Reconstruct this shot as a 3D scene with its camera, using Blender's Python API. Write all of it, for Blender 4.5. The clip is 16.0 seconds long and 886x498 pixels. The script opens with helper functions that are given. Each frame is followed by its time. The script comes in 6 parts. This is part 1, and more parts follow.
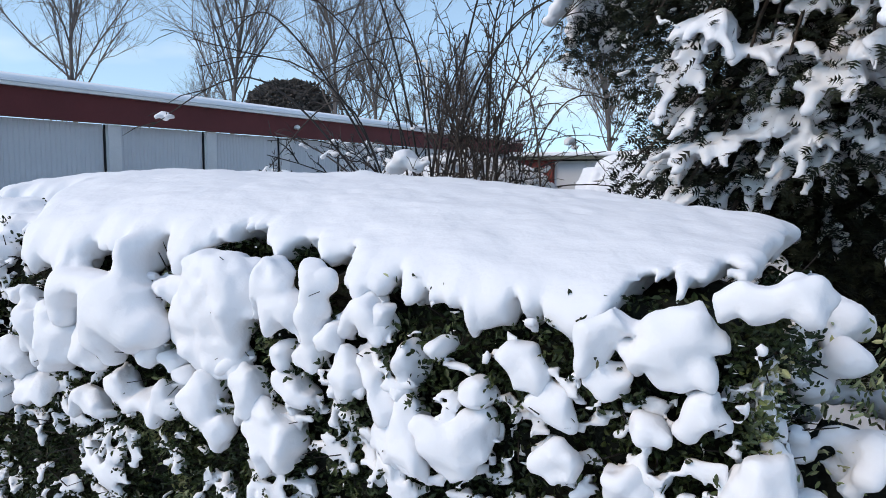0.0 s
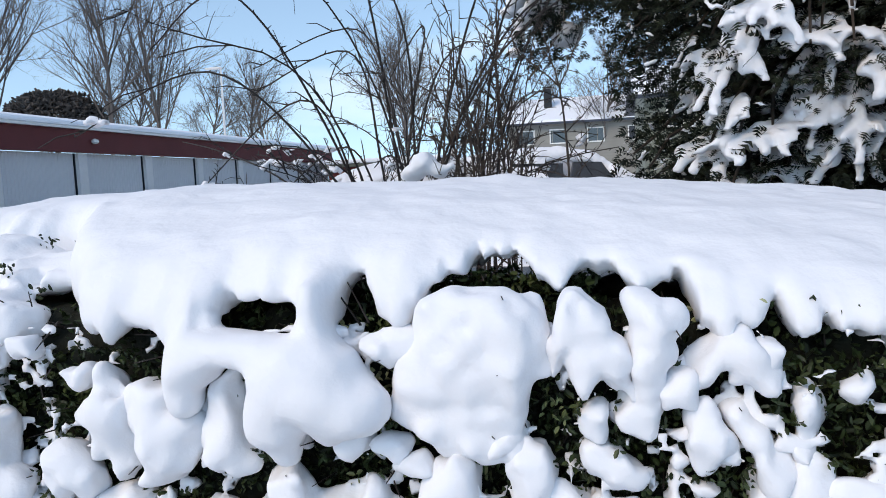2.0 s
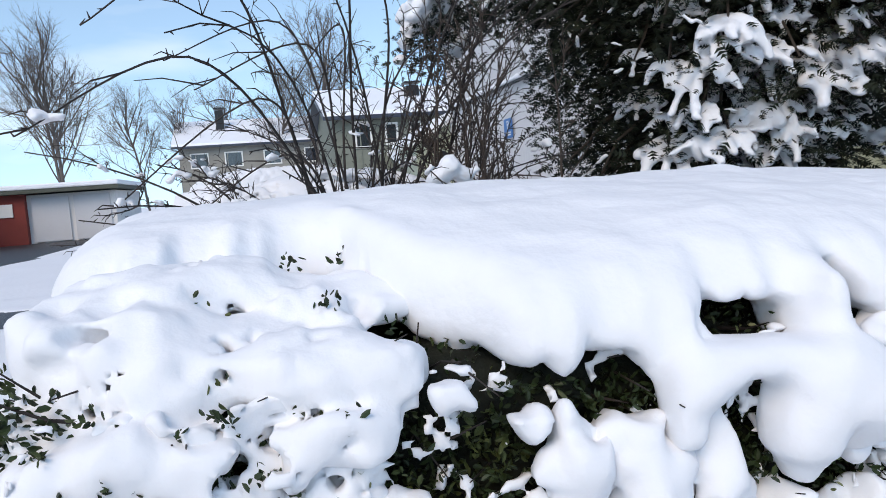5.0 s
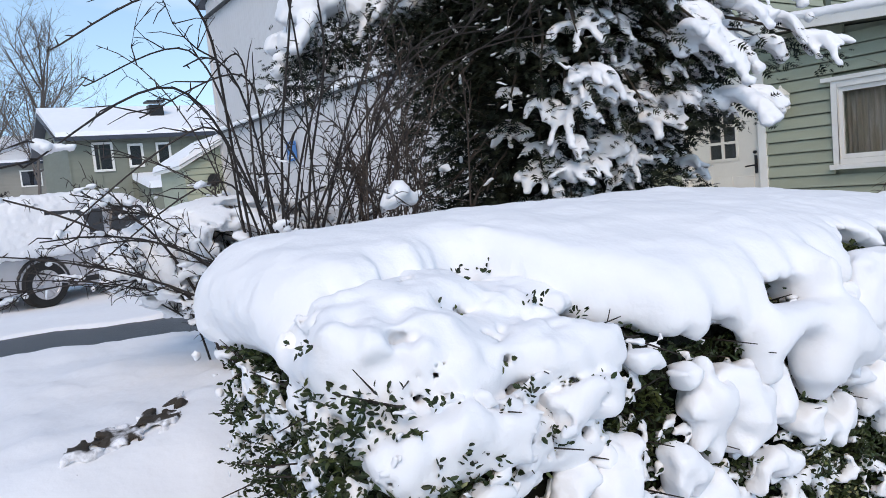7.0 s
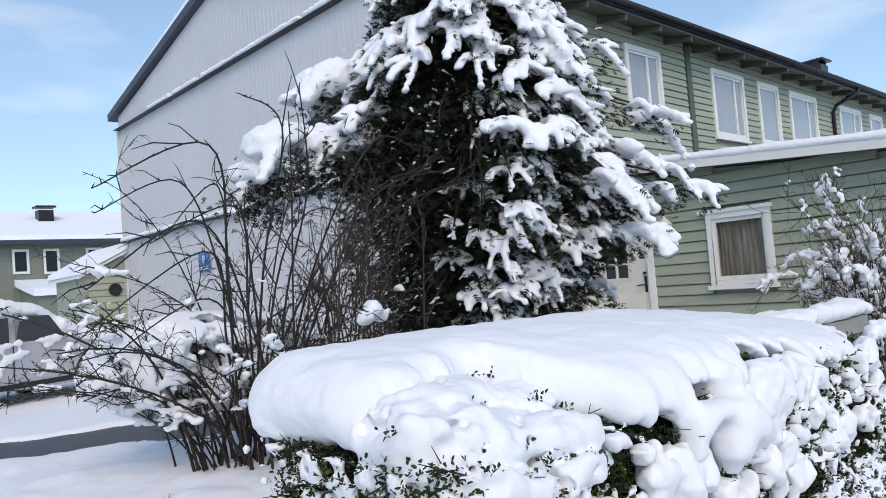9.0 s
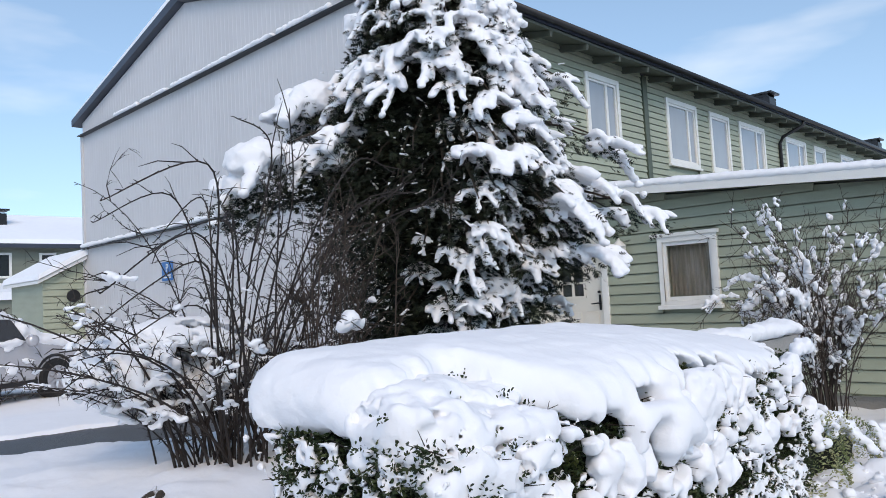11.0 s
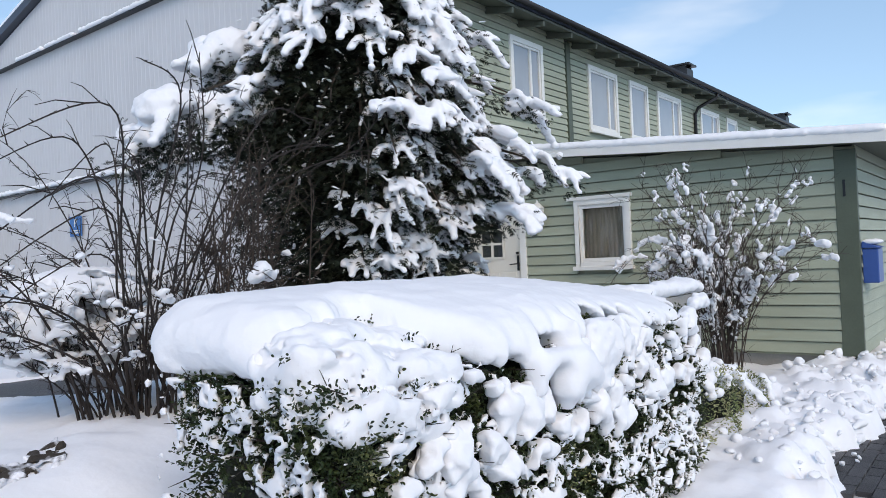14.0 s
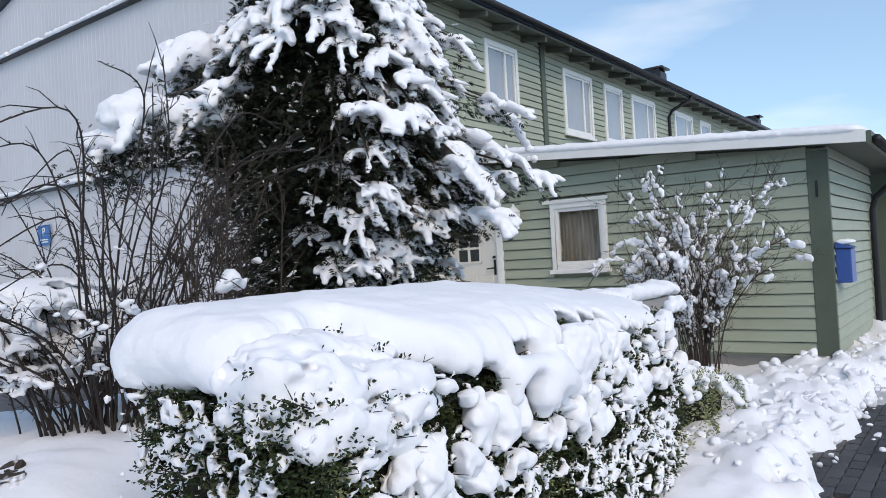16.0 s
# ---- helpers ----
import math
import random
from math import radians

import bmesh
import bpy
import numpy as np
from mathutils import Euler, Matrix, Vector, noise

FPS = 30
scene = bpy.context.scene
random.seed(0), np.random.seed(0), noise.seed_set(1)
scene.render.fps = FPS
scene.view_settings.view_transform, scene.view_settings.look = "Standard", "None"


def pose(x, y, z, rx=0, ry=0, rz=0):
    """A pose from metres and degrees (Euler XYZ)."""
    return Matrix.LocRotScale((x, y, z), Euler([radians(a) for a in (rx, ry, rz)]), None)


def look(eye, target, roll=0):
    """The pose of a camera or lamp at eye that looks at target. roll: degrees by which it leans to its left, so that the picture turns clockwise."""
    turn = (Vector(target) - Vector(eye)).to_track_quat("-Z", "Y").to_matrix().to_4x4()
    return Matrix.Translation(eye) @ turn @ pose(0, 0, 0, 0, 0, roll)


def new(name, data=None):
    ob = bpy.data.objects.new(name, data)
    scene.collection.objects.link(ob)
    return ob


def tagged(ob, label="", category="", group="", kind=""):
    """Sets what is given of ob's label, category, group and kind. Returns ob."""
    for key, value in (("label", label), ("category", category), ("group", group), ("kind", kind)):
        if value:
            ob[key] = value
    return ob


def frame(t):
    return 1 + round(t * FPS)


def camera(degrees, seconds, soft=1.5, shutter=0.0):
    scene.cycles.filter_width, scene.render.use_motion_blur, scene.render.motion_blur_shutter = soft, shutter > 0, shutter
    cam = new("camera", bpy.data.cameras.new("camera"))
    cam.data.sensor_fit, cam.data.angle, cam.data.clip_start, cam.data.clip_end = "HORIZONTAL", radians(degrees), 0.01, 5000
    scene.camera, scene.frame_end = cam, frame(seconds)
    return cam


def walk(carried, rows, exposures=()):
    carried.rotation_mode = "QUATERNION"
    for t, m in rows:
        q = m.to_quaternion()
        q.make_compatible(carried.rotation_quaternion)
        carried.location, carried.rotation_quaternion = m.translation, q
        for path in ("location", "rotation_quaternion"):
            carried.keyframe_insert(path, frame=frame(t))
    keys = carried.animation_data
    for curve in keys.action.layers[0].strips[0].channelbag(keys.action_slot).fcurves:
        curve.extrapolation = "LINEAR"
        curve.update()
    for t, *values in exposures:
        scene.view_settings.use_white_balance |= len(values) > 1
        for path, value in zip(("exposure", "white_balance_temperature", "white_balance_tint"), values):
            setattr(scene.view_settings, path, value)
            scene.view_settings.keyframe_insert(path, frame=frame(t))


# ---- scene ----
cam = camera(62.0, 16.0, 0.9)
PATH = [
    (0, (-0.434, 0.695, 1.459), (-1.375, 2.449, 1.268), 0.2),
    (0.5, (-0.763, 0.807, 1.457), (-1.599, 2.613, 1.258), -0.1),
    (1, (-1.063, 0.838, 1.474), (-1.778, 2.697, 1.289), -1.2),
    (1.5, (-1.403, 0.74, 1.492), (-1.964, 2.652, 1.316), -2.3),
    (2, (-1.73, 0.75, 1.472), (-2.149, 2.697, 1.29), -2.6),
    (2.5, (-2.034, 0.786, 1.475), (-2.326, 2.755, 1.28), -2.3),
    (3, (-2.335, 0.719, 1.48), (-2.491, 2.702, 1.266), -2.4),
    (3.5, (-2.592, 0.74, 1.466), (-2.613, 2.727, 1.241), -2.9),
    (4, (-2.868, 0.892, 1.49), (-2.746, 2.877, 1.281), -3.4),
    (4.2, (-2.958, 0.916, 1.485), (-2.774, 2.898, 1.292), -3.6),
    (6.3, (-4.103, 1.176, 1.536), (-3.161, 2.929, 1.339), -4.7),
    (6.5, (-4.204, 1.174, 1.55), (-3.204, 2.894, 1.349), -4.7),
    (7, (-4.39, 1.07, 1.583), (-3.282, 2.726, 1.405), -5.4),
    (7.5, (-4.582, 0.886, 1.593), (-3.401, 2.496, 1.465), -5.6),
    (8, (-4.716, 0.822, 1.65), (-3.457, 2.375, 1.588), -4.8),
    (8.5, (-4.91, 0.829, 1.654), (-3.586, 2.328, 1.675), -4.6),
    (9, (-5.067, 0.829, 1.67), (-3.707, 2.293, 1.766), -4.6),
    (9.2, (-5.104, 0.798, 1.684), (-3.738, 2.253, 1.811), -4.7),
    (11.3, (-5.439, 0.603, 1.652), (-3.983, 1.969, 1.766), -3.2),
    (11.5, (-5.455, 0.598, 1.635), (-3.99, 1.957, 1.72), -3.0),
    (12, (-5.454, 0.586, 1.588), (-3.967, 1.922, 1.617), -2.5),
    (12.5, (-5.435, 0.545, 1.586), (-3.927, 1.859, 1.596), -2.5),
    (13, (-5.424, 0.517, 1.581), (-3.898, 1.81, 1.595), -2.8),
    (13.5, (-5.406, 0.52, 1.592), (-3.857, 1.785, 1.61), -2.7),
    (14, (-5.378, 0.544, 1.592), (-3.805, 1.779, 1.613), -2.5),
    (14.5, (-5.36, 0.547, 1.603), (-3.77, 1.76, 1.629), -2.4),
    (15, (-5.337, 0.536, 1.603), (-3.74, 1.738, 1.633), -2.7),
    (15.5, (-5.31, 0.547, 1.613), (-3.708, 1.744, 1.641), -2.8),
    (16, (-5.296, 0.573, 1.599), (-3.687, 1.76, 1.629), -3.2),
]
walk(cam, [(t, look(eye, target, roll)) for t, eye, target, roll in PATH])

# ---- world, sun ----
SUN_FROM = Vector((-0.42, -0.62, 0.62)).normalized()
world = bpy.data.worlds.new("sky")
scene.world = world
world.use_nodes = True
wn = world.node_tree
wn.nodes.clear()
w_out = wn.nodes.new("ShaderNodeOutputWorld")
w_bg = wn.nodes.new("ShaderNodeBackground")
w_sky = wn.nodes.new("ShaderNodeTexSky")
w_sky.sky_type = "NISHITA"
w_sky.sun_disc = False
w_sky.sun_elevation = math.asin(SUN_FROM.z)
w_sky.sun_rotation = math.atan2(SUN_FROM.x, SUN_FROM.y)
w_sky.air_density, w_sky.dust_density, w_sky.ozone_density = 1.0, 0.15, 1.6
w_bg.inputs["Strength"].default_value = 0.18
# thin high cloud: a soft veil of white over the whole sky
w_co = wn.nodes.new("ShaderNodeTexCoord")
w_map = wn.nodes.new("ShaderNodeMapping")
w_map.inputs["Scale"].default_value = (1.2, 1.2, 4.5)
w_noise = wn.nodes.new("ShaderNodeTexNoise")
w_noise.inputs["Scale"].default_value, w_noise.inputs["Detail"].default_value = 1.7, 5.0
w_ramp = wn.nodes.new("ShaderNodeValToRGB")
w_ramp.color_ramp.elements[0].position, w_ramp.color_ramp.elements[1].position = 0.54, 0.82
w_ramp.color_ramp.elements[0].color, w_ramp.color_ramp.elements[1].color = (0, 0, 0, 1), (0.4, 0.4, 0.4, 1)
w_mix = wn.nodes.new("ShaderNodeMix")
w_mix.data_type = "RGBA"
w_mix.inputs["B"].default_value = (6.2, 6.7, 7.3, 1)
wn.links.new(w_co.outputs["Generated"], w_map.inputs["Vector"])
wn.links.new(w_map.outputs["Vector"], w_noise.inputs["Vector"])
wn.links.new(w_noise.outputs["Fac"], w_ramp.inputs["Fac"])
wn.links.new(w_ramp.outputs["Color"], w_mix.inputs["Factor"])
# clear cold air: the deep blue of the upper sky reaches down towards the horizon
w_up = wn.nodes.new("ShaderNodeMapping")
w_up.inputs["Scale"].default_value, w_up.inputs["Location"].default_value = (1, 1, 0.8), (0, 0, 0.16)
w_tint = wn.nodes.new("ShaderNodeMix")
w_tint.data_type, w_tint.blend_type = "RGBA", "MULTIPLY"
w_tint.inputs["Factor"].default_value, w_tint.inputs["B"].default_value = 1.0, (0.83, 1.00, 1.09, 1)
wn.links.new(w_co.outputs["Generated"], w_up.inputs["Vector"])
wn.links.new(w_up.outputs["Vector"], w_sky.inputs["Vector"])
wn.links.new(w_sky.outputs["Color"], w_tint.inputs["A"])
wn.links.new(w_tint.outputs["Result"], w_mix.inputs["A"])
wn.links.new(w_mix.outputs["Result"], w_bg.inputs["Color"])
wn.links.new(w_bg.outputs["Background"], w_out.inputs["Surface"])

sun_data = bpy.data.lights.new("sun", "SUN")
sun_data.energy, sun_data.angle, sun_data.color = 1.05, radians(32), (1.0, 0.92, 0.86)
sun = new("sun", sun_data)
sun.matrix_world = look(SUN_FROM * 60, (0, 0, 0))
scene.view_settings.exposure = 0.52
scene.view_settings.use_white_balance = True
scene.view_settings.white_balance_temperature = 8600
scene.view_settings.white_balance_tint = 14.0


# ---- materials ----
def material(label, colour, rough=0.6, vary=0.25, scale=6.0, fine=60.0, bump=0.0, bump_scale=80.0, metal=0.0, second=None,
             patch=(0.45, 0.6), by_object=0.0, by_island=0.0, stretch=(1, 1, 1), spec=0.4, transmit=0.0, emit=0.0):
    m = bpy.data.materials.new(label)
    m.use_nodes = True
    nt = m.node_tree
    p = nt.nodes["Principled BSDF"]
    p.inputs["Roughness"].default_value, p.inputs["Metallic"].default_value = rough, metal
    p.inputs["Specular IOR Level"].default_value = spec
    co = nt.nodes.new("ShaderNodeTexCoord")
    mp = nt.nodes.new("ShaderNodeMapping")
    mp.inputs["Scale"].default_value = stretch
    nt.links.new(co.outputs["Object"], mp.inputs["Vector"])

    def tex(s, detail=4.0):
        n = nt.nodes.new("ShaderNodeTexNoise")
        n.inputs["Scale"].default_value, n.inputs["Detail"].default_value = s, detail
        nt.links.new(mp.outputs["Vector"], n.inputs["Vector"])
        return n.outputs["Fac"]

    def mathn(op, a, b):
        n = nt.nodes.new("ShaderNodeMath")
        n.operation = op
        for i, v in enumerate((a, b)):
            if isinstance(v, (int, float)):
                n.inputs[i].default_value = v
            else:
                nt.links.new(v, n.inputs[i])
        return n.outputs[0]

    value = mathn("ADD", mathn("MULTIPLY", tex(scale), 0.6), mathn("MULTIPLY", tex(fine), 0.4))
    gain = mathn("ADD", mathn("MULTIPLY", mathn("SUBTRACT", value, 0.5), 2 * vary * 2), 1.0)
    if by_object:
        info = nt.nodes.new("ShaderNodeObjectInfo")
        gain = mathn("ADD", gain, mathn("MULTIPLY", mathn("SUBTRACT", info.outputs["Random"], 0.5), 2 * by_object))
    if by_island:
        geo = nt.nodes.new("ShaderNodeNewGeometry")
        gain = mathn("ADD", gain, mathn("MULTIPLY", mathn("SUBTRACT", geo.outputs["Random Per Island"], 0.5), 2 * by_island))
    base = nt.nodes.new("ShaderNodeRGB")
    base.outputs[0].default_value = (*colour, 1)
    col = base.outputs[0]
    if second is not None:
        ramp = nt.nodes.new("ShaderNodeValToRGB")
        ramp.color_ramp.elements[0].position, ramp.color_ramp.elements[1].position = patch
        nt.links.new(tex(scale * 0.7, 6.0), ramp.inputs["Fac"])
        mx = nt.nodes.new("ShaderNodeMix")
        mx.data_type = "RGBA"
        mx.inputs["B"].default_value = (*second, 1)
        nt.links.new(ramp.outputs["Color"], mx.inputs["Factor"])
        nt.links.new(col, mx.inputs["A"])
        col = mx.outputs["Result"]
    hsv = nt.nodes.new("ShaderNodeHueSaturation")
    nt.links.new(gain, hsv.inputs["Value"])
    nt.links.new(col, hsv.inputs["Color"])
    nt.links.new(hsv.outputs["Color"], p.inputs["Base Color"])
    if bump:
        b = nt.nodes.new("ShaderNodeBump")
        b.inputs["Strength"].default_value, b.inputs["Distance"].default_value = bump, 0.01
        nt.links.new(tex(bump_scale, 6.0), b.inputs["Height"])
        nt.links.new(b.outputs["Normal"], p.inputs["Normal"])
    if transmit:
        p.inputs["Transmission Weight"].default_value = transmit
    if emit:
        nt.links.new(hsv.outputs["Color"], p.inputs["Emission Color"])
        p.inputs["Emission Strength"].default_value = emit
    return m


SNOW = material("snow", (0.85, 0.855, 0.87), 0.75, 0.02, 1.2, 25, 0.28, 45, spec=0.25)
SNOW_GROUND = material("trodden_snow", (0.87, 0.88, 0.90), 0.8, 0.03, 0.8, 18, 0.5, 14, spec=0.2)
SNOW_FAR = material("far_snow", (0.9, 0.92, 0.95), 0.85, 0.04, 0.3, 4, 0.3, 3)
LEAF = material("box_leaf", (0.02, 0.034, 0.011), 0.5, 0.3, 14, 90, second=(0.06, 0.075, 0.024), patch=(0.52, 0.66), by_island=0.45, spec=0.3)
LEAF_PALE = material("variegated_leaf", (0.16, 0.20, 0.085), 0.45, 0.3, 12, 90, second=(0.36, 0.36, 0.19), patch=(0.45, 0.6), by_island=0.4)
# near-black fill: the shade between the leaves put into the colour
HEDGE_SHADE = material("hedge_inner_shade", (0.008, 0.010, 0.005), 0.9, 0.5, 12, 70, 0.8, 60)
NEEDLE = material("conifer_needles", (0.010, 0.0145, 0.008), 0.65, 0.35, 5, 60, second=(0.02, 0.025, 0.012), patch=(0.48, 0.62), by_island=0.5, spec=0.2)
# near-black fill: unlit depth put into the colour, crown core and window backing
INNER_SHADE = material("inner_shade", (0.008, 0.009, 0.006), 0.9, 0.4, 5, 50)
BARK = material("bark", (0.05, 0.037, 0.028), 0.85, 0.4, 10, 90, 0.5, 90)
TWIG = material("twig_bark", (0.026, 0.019, 0.016), 0.65, 0.35, 18, 120, by_island=0.35)
TWIG_BROWN = material("dry_twig", (0.052, 0.037, 0.029), 0.8, 0.35, 18, 120, by_island=0.4)
FAR_BARK = material("far_bark", (0.115, 0.10, 0.092), 0.9, 0.3, 1, 12, by_island=0.3)
SIDING = material("green_siding_paint", (0.345, 0.375, 0.285), 0.55, 0.14, 1.5, 40, 0.25, 55, by_object=0.05, stretch=(1, 1, 5))
TRIM_GREEN = material("dark_green_paint", (0.085, 0.105, 0.075), 0.5, 0.15, 3, 50, 0.2, 60)
SOFFIT = material("soffit_boards", (0.085, 0.095, 0.075), 0.7, 0.2, 3, 40)
WHITE = material("white_paint", (0.78, 0.77, 0.73), 0.4, 0.06, 4, 60, 0.12, 70)
DOOR_WHITE = material("cream_door_paint", (0.70, 0.67, 0.60), 0.4, 0.05, 3, 40)
CLADDING = material("grey_metal_cladding", (0.57, 0.565, 0.57), 0.5, 0.06, 0.9, 20, 0.08, 20, stretch=(1, 1, 0.15))
ROOF_DARK = material("dark_roof_metal", (0.045, 0.055, 0.075), 0.4, 0.2, 2, 30)
BLACK = material("black_metal", (0.015, 0.015, 0.016), 0.4, 0.2, 5, 40)
FOUNDATION = material("concrete", (0.30, 0.29, 0.27), 0.9, 0.2, 4, 50, 0.5, 60)
RED = material("falu_red_paint", (0.13, 0.022, 0.022), 0.7, 0.2, 1.5, 30, 0.3, 40)
RED_BRIGHT = material("red_paint", (0.24, 0.04, 0.03), 0.7, 0.2, 1.5, 30)
GARAGE_DOOR = material("pale_grey_door", (0.60, 0.61, 0.63), 0.5, 0.05, 0.8, 25)
GARAGE_POST = material("pale_concrete", (0.72, 0.71, 0.70), 0.85, 0.1, 3, 40, 0.3, 50)
FAR_WALL = material("grey_green_house_paint", (0.20, 0.215, 0.175), 0.7, 0.12, 1, 20, stretch=(1, 1, 8))
FAR_WALL_OCHRE = material("grey_house_paint", (0.27, 0.26, 0.23), 0.7, 0.12, 1, 20, stretch=(1, 1, 8))
ASPHALT = material("wet_asphalt", (0.035, 0.035, 0.038), 0.45, 0.35, 3, 90, 0.5, 130)
PAVER = material("dark_paver", (0.055, 0.053, 0.055), 0.55, 0.3, 6, 120, 0.6, 140, second=(0.55, 0.56, 0.58), patch=(0.55, 0.68), by_object=0.25)
JOINT = material("snowy_joint", (0.45, 0.45, 0.46), 0.8, 0.3, 9, 60)
# pale base: the sky's reflection and the blinds are both put into the colour
PALE_GLASS = material("pale_window_glass", (0.34, 0.37, 0.40), 0.06, 0.12, 0.7, 3, spec=1.0, stretch=(1, 1, 0.4))
GLASS = material("window_glass", (0.02, 0.024, 0.03), 0.03, 0.05, 2, 10, spec=1.0)
CURTAIN = material("pleated_curtain", (0.33, 0.29, 0.22), 0.9, 0.25, 6, 50, second=(0.47, 0.43, 0.36), stretch=(4, 4, 0.4))
CAR_PAINT = material("silver_car_paint", (0.52, 0.52, 0.54), 0.25, 0.03, 2, 30, metal=0.35)
RUBBER = material("tyre_rubber", (0.014, 0.014, 0.014), 0.8, 0.3, 10, 90)
RIM = material("alloy", (0.55, 0.55, 0.57), 0.3, 0.05, 8, 60, metal=0.8)
BLUE = material("blue_enamel", (0.03, 0.09, 0.30), 0.35, 0.08, 4, 40)
SIGN_BLUE = material("sign_blue", (0.03, 0.16, 0.40), 0.45, 0.05, 4, 40)
TAIL_RED = material("red_lens", (0.35, 0.02, 0.02), 0.2, 0.1, 5, 30)
FROSTED = material("frosted_glass", (0.75, 0.77, 0.76), 0.35, 0.03, 5, 30)
SOIL = material("frozen_mud", (0.045, 0.036, 0.028), 0.85, 0.4, 9, 60, 0.8, 40, second=(0.8, 0.81, 0.84), patch=(0.48, 0.56))


# ---- mesh helpers ----
def value_noise(p, scale, seed=0):
    """Smooth noise in -1..1 at the places p (n, 3)."""
    q = np.asarray(p, float) * scale
    i = np.floor(q).astype(np.int64)
    f = q - i
    f = f * f * (3 - 2 * f)

    def hashed(dx, dy, dz):
        h = (i[:, 0] + dx) * 73856093 ^ (i[:, 1] + dy) * 19349663 ^ (i[:, 2] + dz) * 83492791 ^ (seed * 2654435761)
        h = (h ^ (h >> 13)) * 1274126177
        return ((h ^ (h >> 16)) & 0xFFFF) / 32767.5 - 1.0

    out = 0
    for dx in (0, 1):
        for dy in (0, 1):
            for dz in (0, 1):
                w = (f[:, 0] if dx else 1 - f[:, 0]) * (f[:, 1] if dy else 1 - f[:, 1]) * (f[:, 2] if dz else 1 - f[:, 2])
                out = out + w * hashed(dx, dy, dz)
    return out


class Shape:
    """Collects vertices and faces, then becomes one mesh."""

    def __init__(self):
        self.v, self.f = [], []

    def add(self, verts, faces):
        n = len(self.v)
        self.v.extend(tuple(p) for p in verts)
        self.f.extend(tuple(n + i for i in f) for f in faces)

    def box(self, x0, x1, y0, y1, z0, z1):
        self.add([(x, y, z) for z in (z0, z1) for y in (y0, y1) for x in (x0, x1)],
                 [(0, 2, 3, 1), (4, 5, 7, 6), (0, 1, 5, 4), (2, 6, 7, 3), (0, 4, 6, 2), (1, 3, 7, 5)])
        return self

    def prism(self, outline, axis, a, b):
        """An outline of 2D points pushed along an axis from a to b."""
        put = {"x": lambda u, v, w: (w, u, v), "y": lambda u, v, w: (u, w, v), "z": lambda u, v, w: (u, v, w)}[axis]
        n = len(outline)
        verts = [put(u, v, a) for u, v in outline] + [put(u, v, b) for u, v in outline]
        self.add(verts, [tuple(range(n)), tuple(range(2 * n - 1, n - 1, -1))] + [(i, i + n, (i + 1) % n + n, (i + 1) % n) for i in range(n)])
        return self

    def tube(self, pts, radii, sides=5, cap=True):
        pts = [Vector(p) for p in pts]
        n0, ref = len(self.v), Vector((0.31, 0.17, 0.93)).normalized()
        for i, p in enumerate(pts):
            d = (pts[min(i + 1, len(pts) - 1)] - pts[max(i - 1, 0)])
            d = d.normalized() if d.length > 1e-9 else Vector((0, 0, 1))
            u = d.cross(ref)
            u = u.normalized() if u.length > 1e-4 else d.orthogonal().normalized()
            w = d.cross(u)
            for k in range(sides):
                a = 2 * math.pi * k / sides
                q = p + (u * math.cos(a) + w * math.sin(a)) * radii[i]
                self.v.append((q.x, q.y, q.z))
        for i in range(len(pts) - 1):
            for k in range(sides):
                a, b = n0 + i * sides + k, n0 + i * sides + (k + 1) % sides
                self.f.append((a, b, b + sides, a + sides))
        if cap:
            self.f.append(tuple(n0 + k for k in range(sides - 1, -1, -1)))
            self.f.append(tuple(n0 + (len(pts) - 1) * sides + k for k in range(sides)))
        return self

    def lathe(self, profile, centre=(0, 0, 0), sides=24, axis="z"):
        """Points (radius, along) turned round an axis."""
        n0, c = len(self.v), Vector(centre)
        for r, h in profile:
            for k in range(sides):
                a = 2 * math.pi * k / sides
                u, w = r * math.cos(a), r * math.sin(a)
                q = {"z": (u, w, h), "y": (u, h, w), "x": (h, u, w)}[axis]
                self.v.append((c.x + q[0], c.y + q[1], c.z + q[2]))
        for i in range(len(profile) - 1):
            for k in range(sides):
                a, b = n0 + i * sides + k, n0 + i * sides + (k + 1) % sides
                self.f.append((a, b, b + sides, a + sides))
        self.f.append(tuple(n0 + k for k in range(sides - 1, -1, -1)))
        self.f.append(tuple(n0 + (len(profile) - 1) * sides + k for k in range(sides)))
        return self

    def mesh(self, label, mat, smooth=False):
        me = bpy.data.meshes.new(label)
        me.from_pydata(self.v, [], self.f)
        me.update()
        bm = bmesh.new()
        bm.from_mesh(me)
        if len(bm.verts) < 900:
            bmesh.ops.remove_doubles(bm, verts=bm.verts, dist=1e-5)
        bmesh.ops.recalc_face_normals(bm, faces=bm.faces)
        bm.to_mesh(me)
        bm.free()
        if mat:
            me.materials.append(mat)
        me.polygons.foreach_set("use_smooth", [smooth] * len(me.polygons))
        return me


def raw_mesh(label, verts, faces, mat, smooth=False):
    """A large mesh from arrays, with no clean-up."""
    me = bpy.data.meshes.new(label)
    me.from_pydata(np.asarray(verts).tolist(), [], np.asarray(faces).tolist() if not isinstance(faces, list) else faces)
    me.update()
    me.materials.append(mat)
    me.polygons.foreach_set("use_smooth", [smooth] * len(me.polygons))
    return me


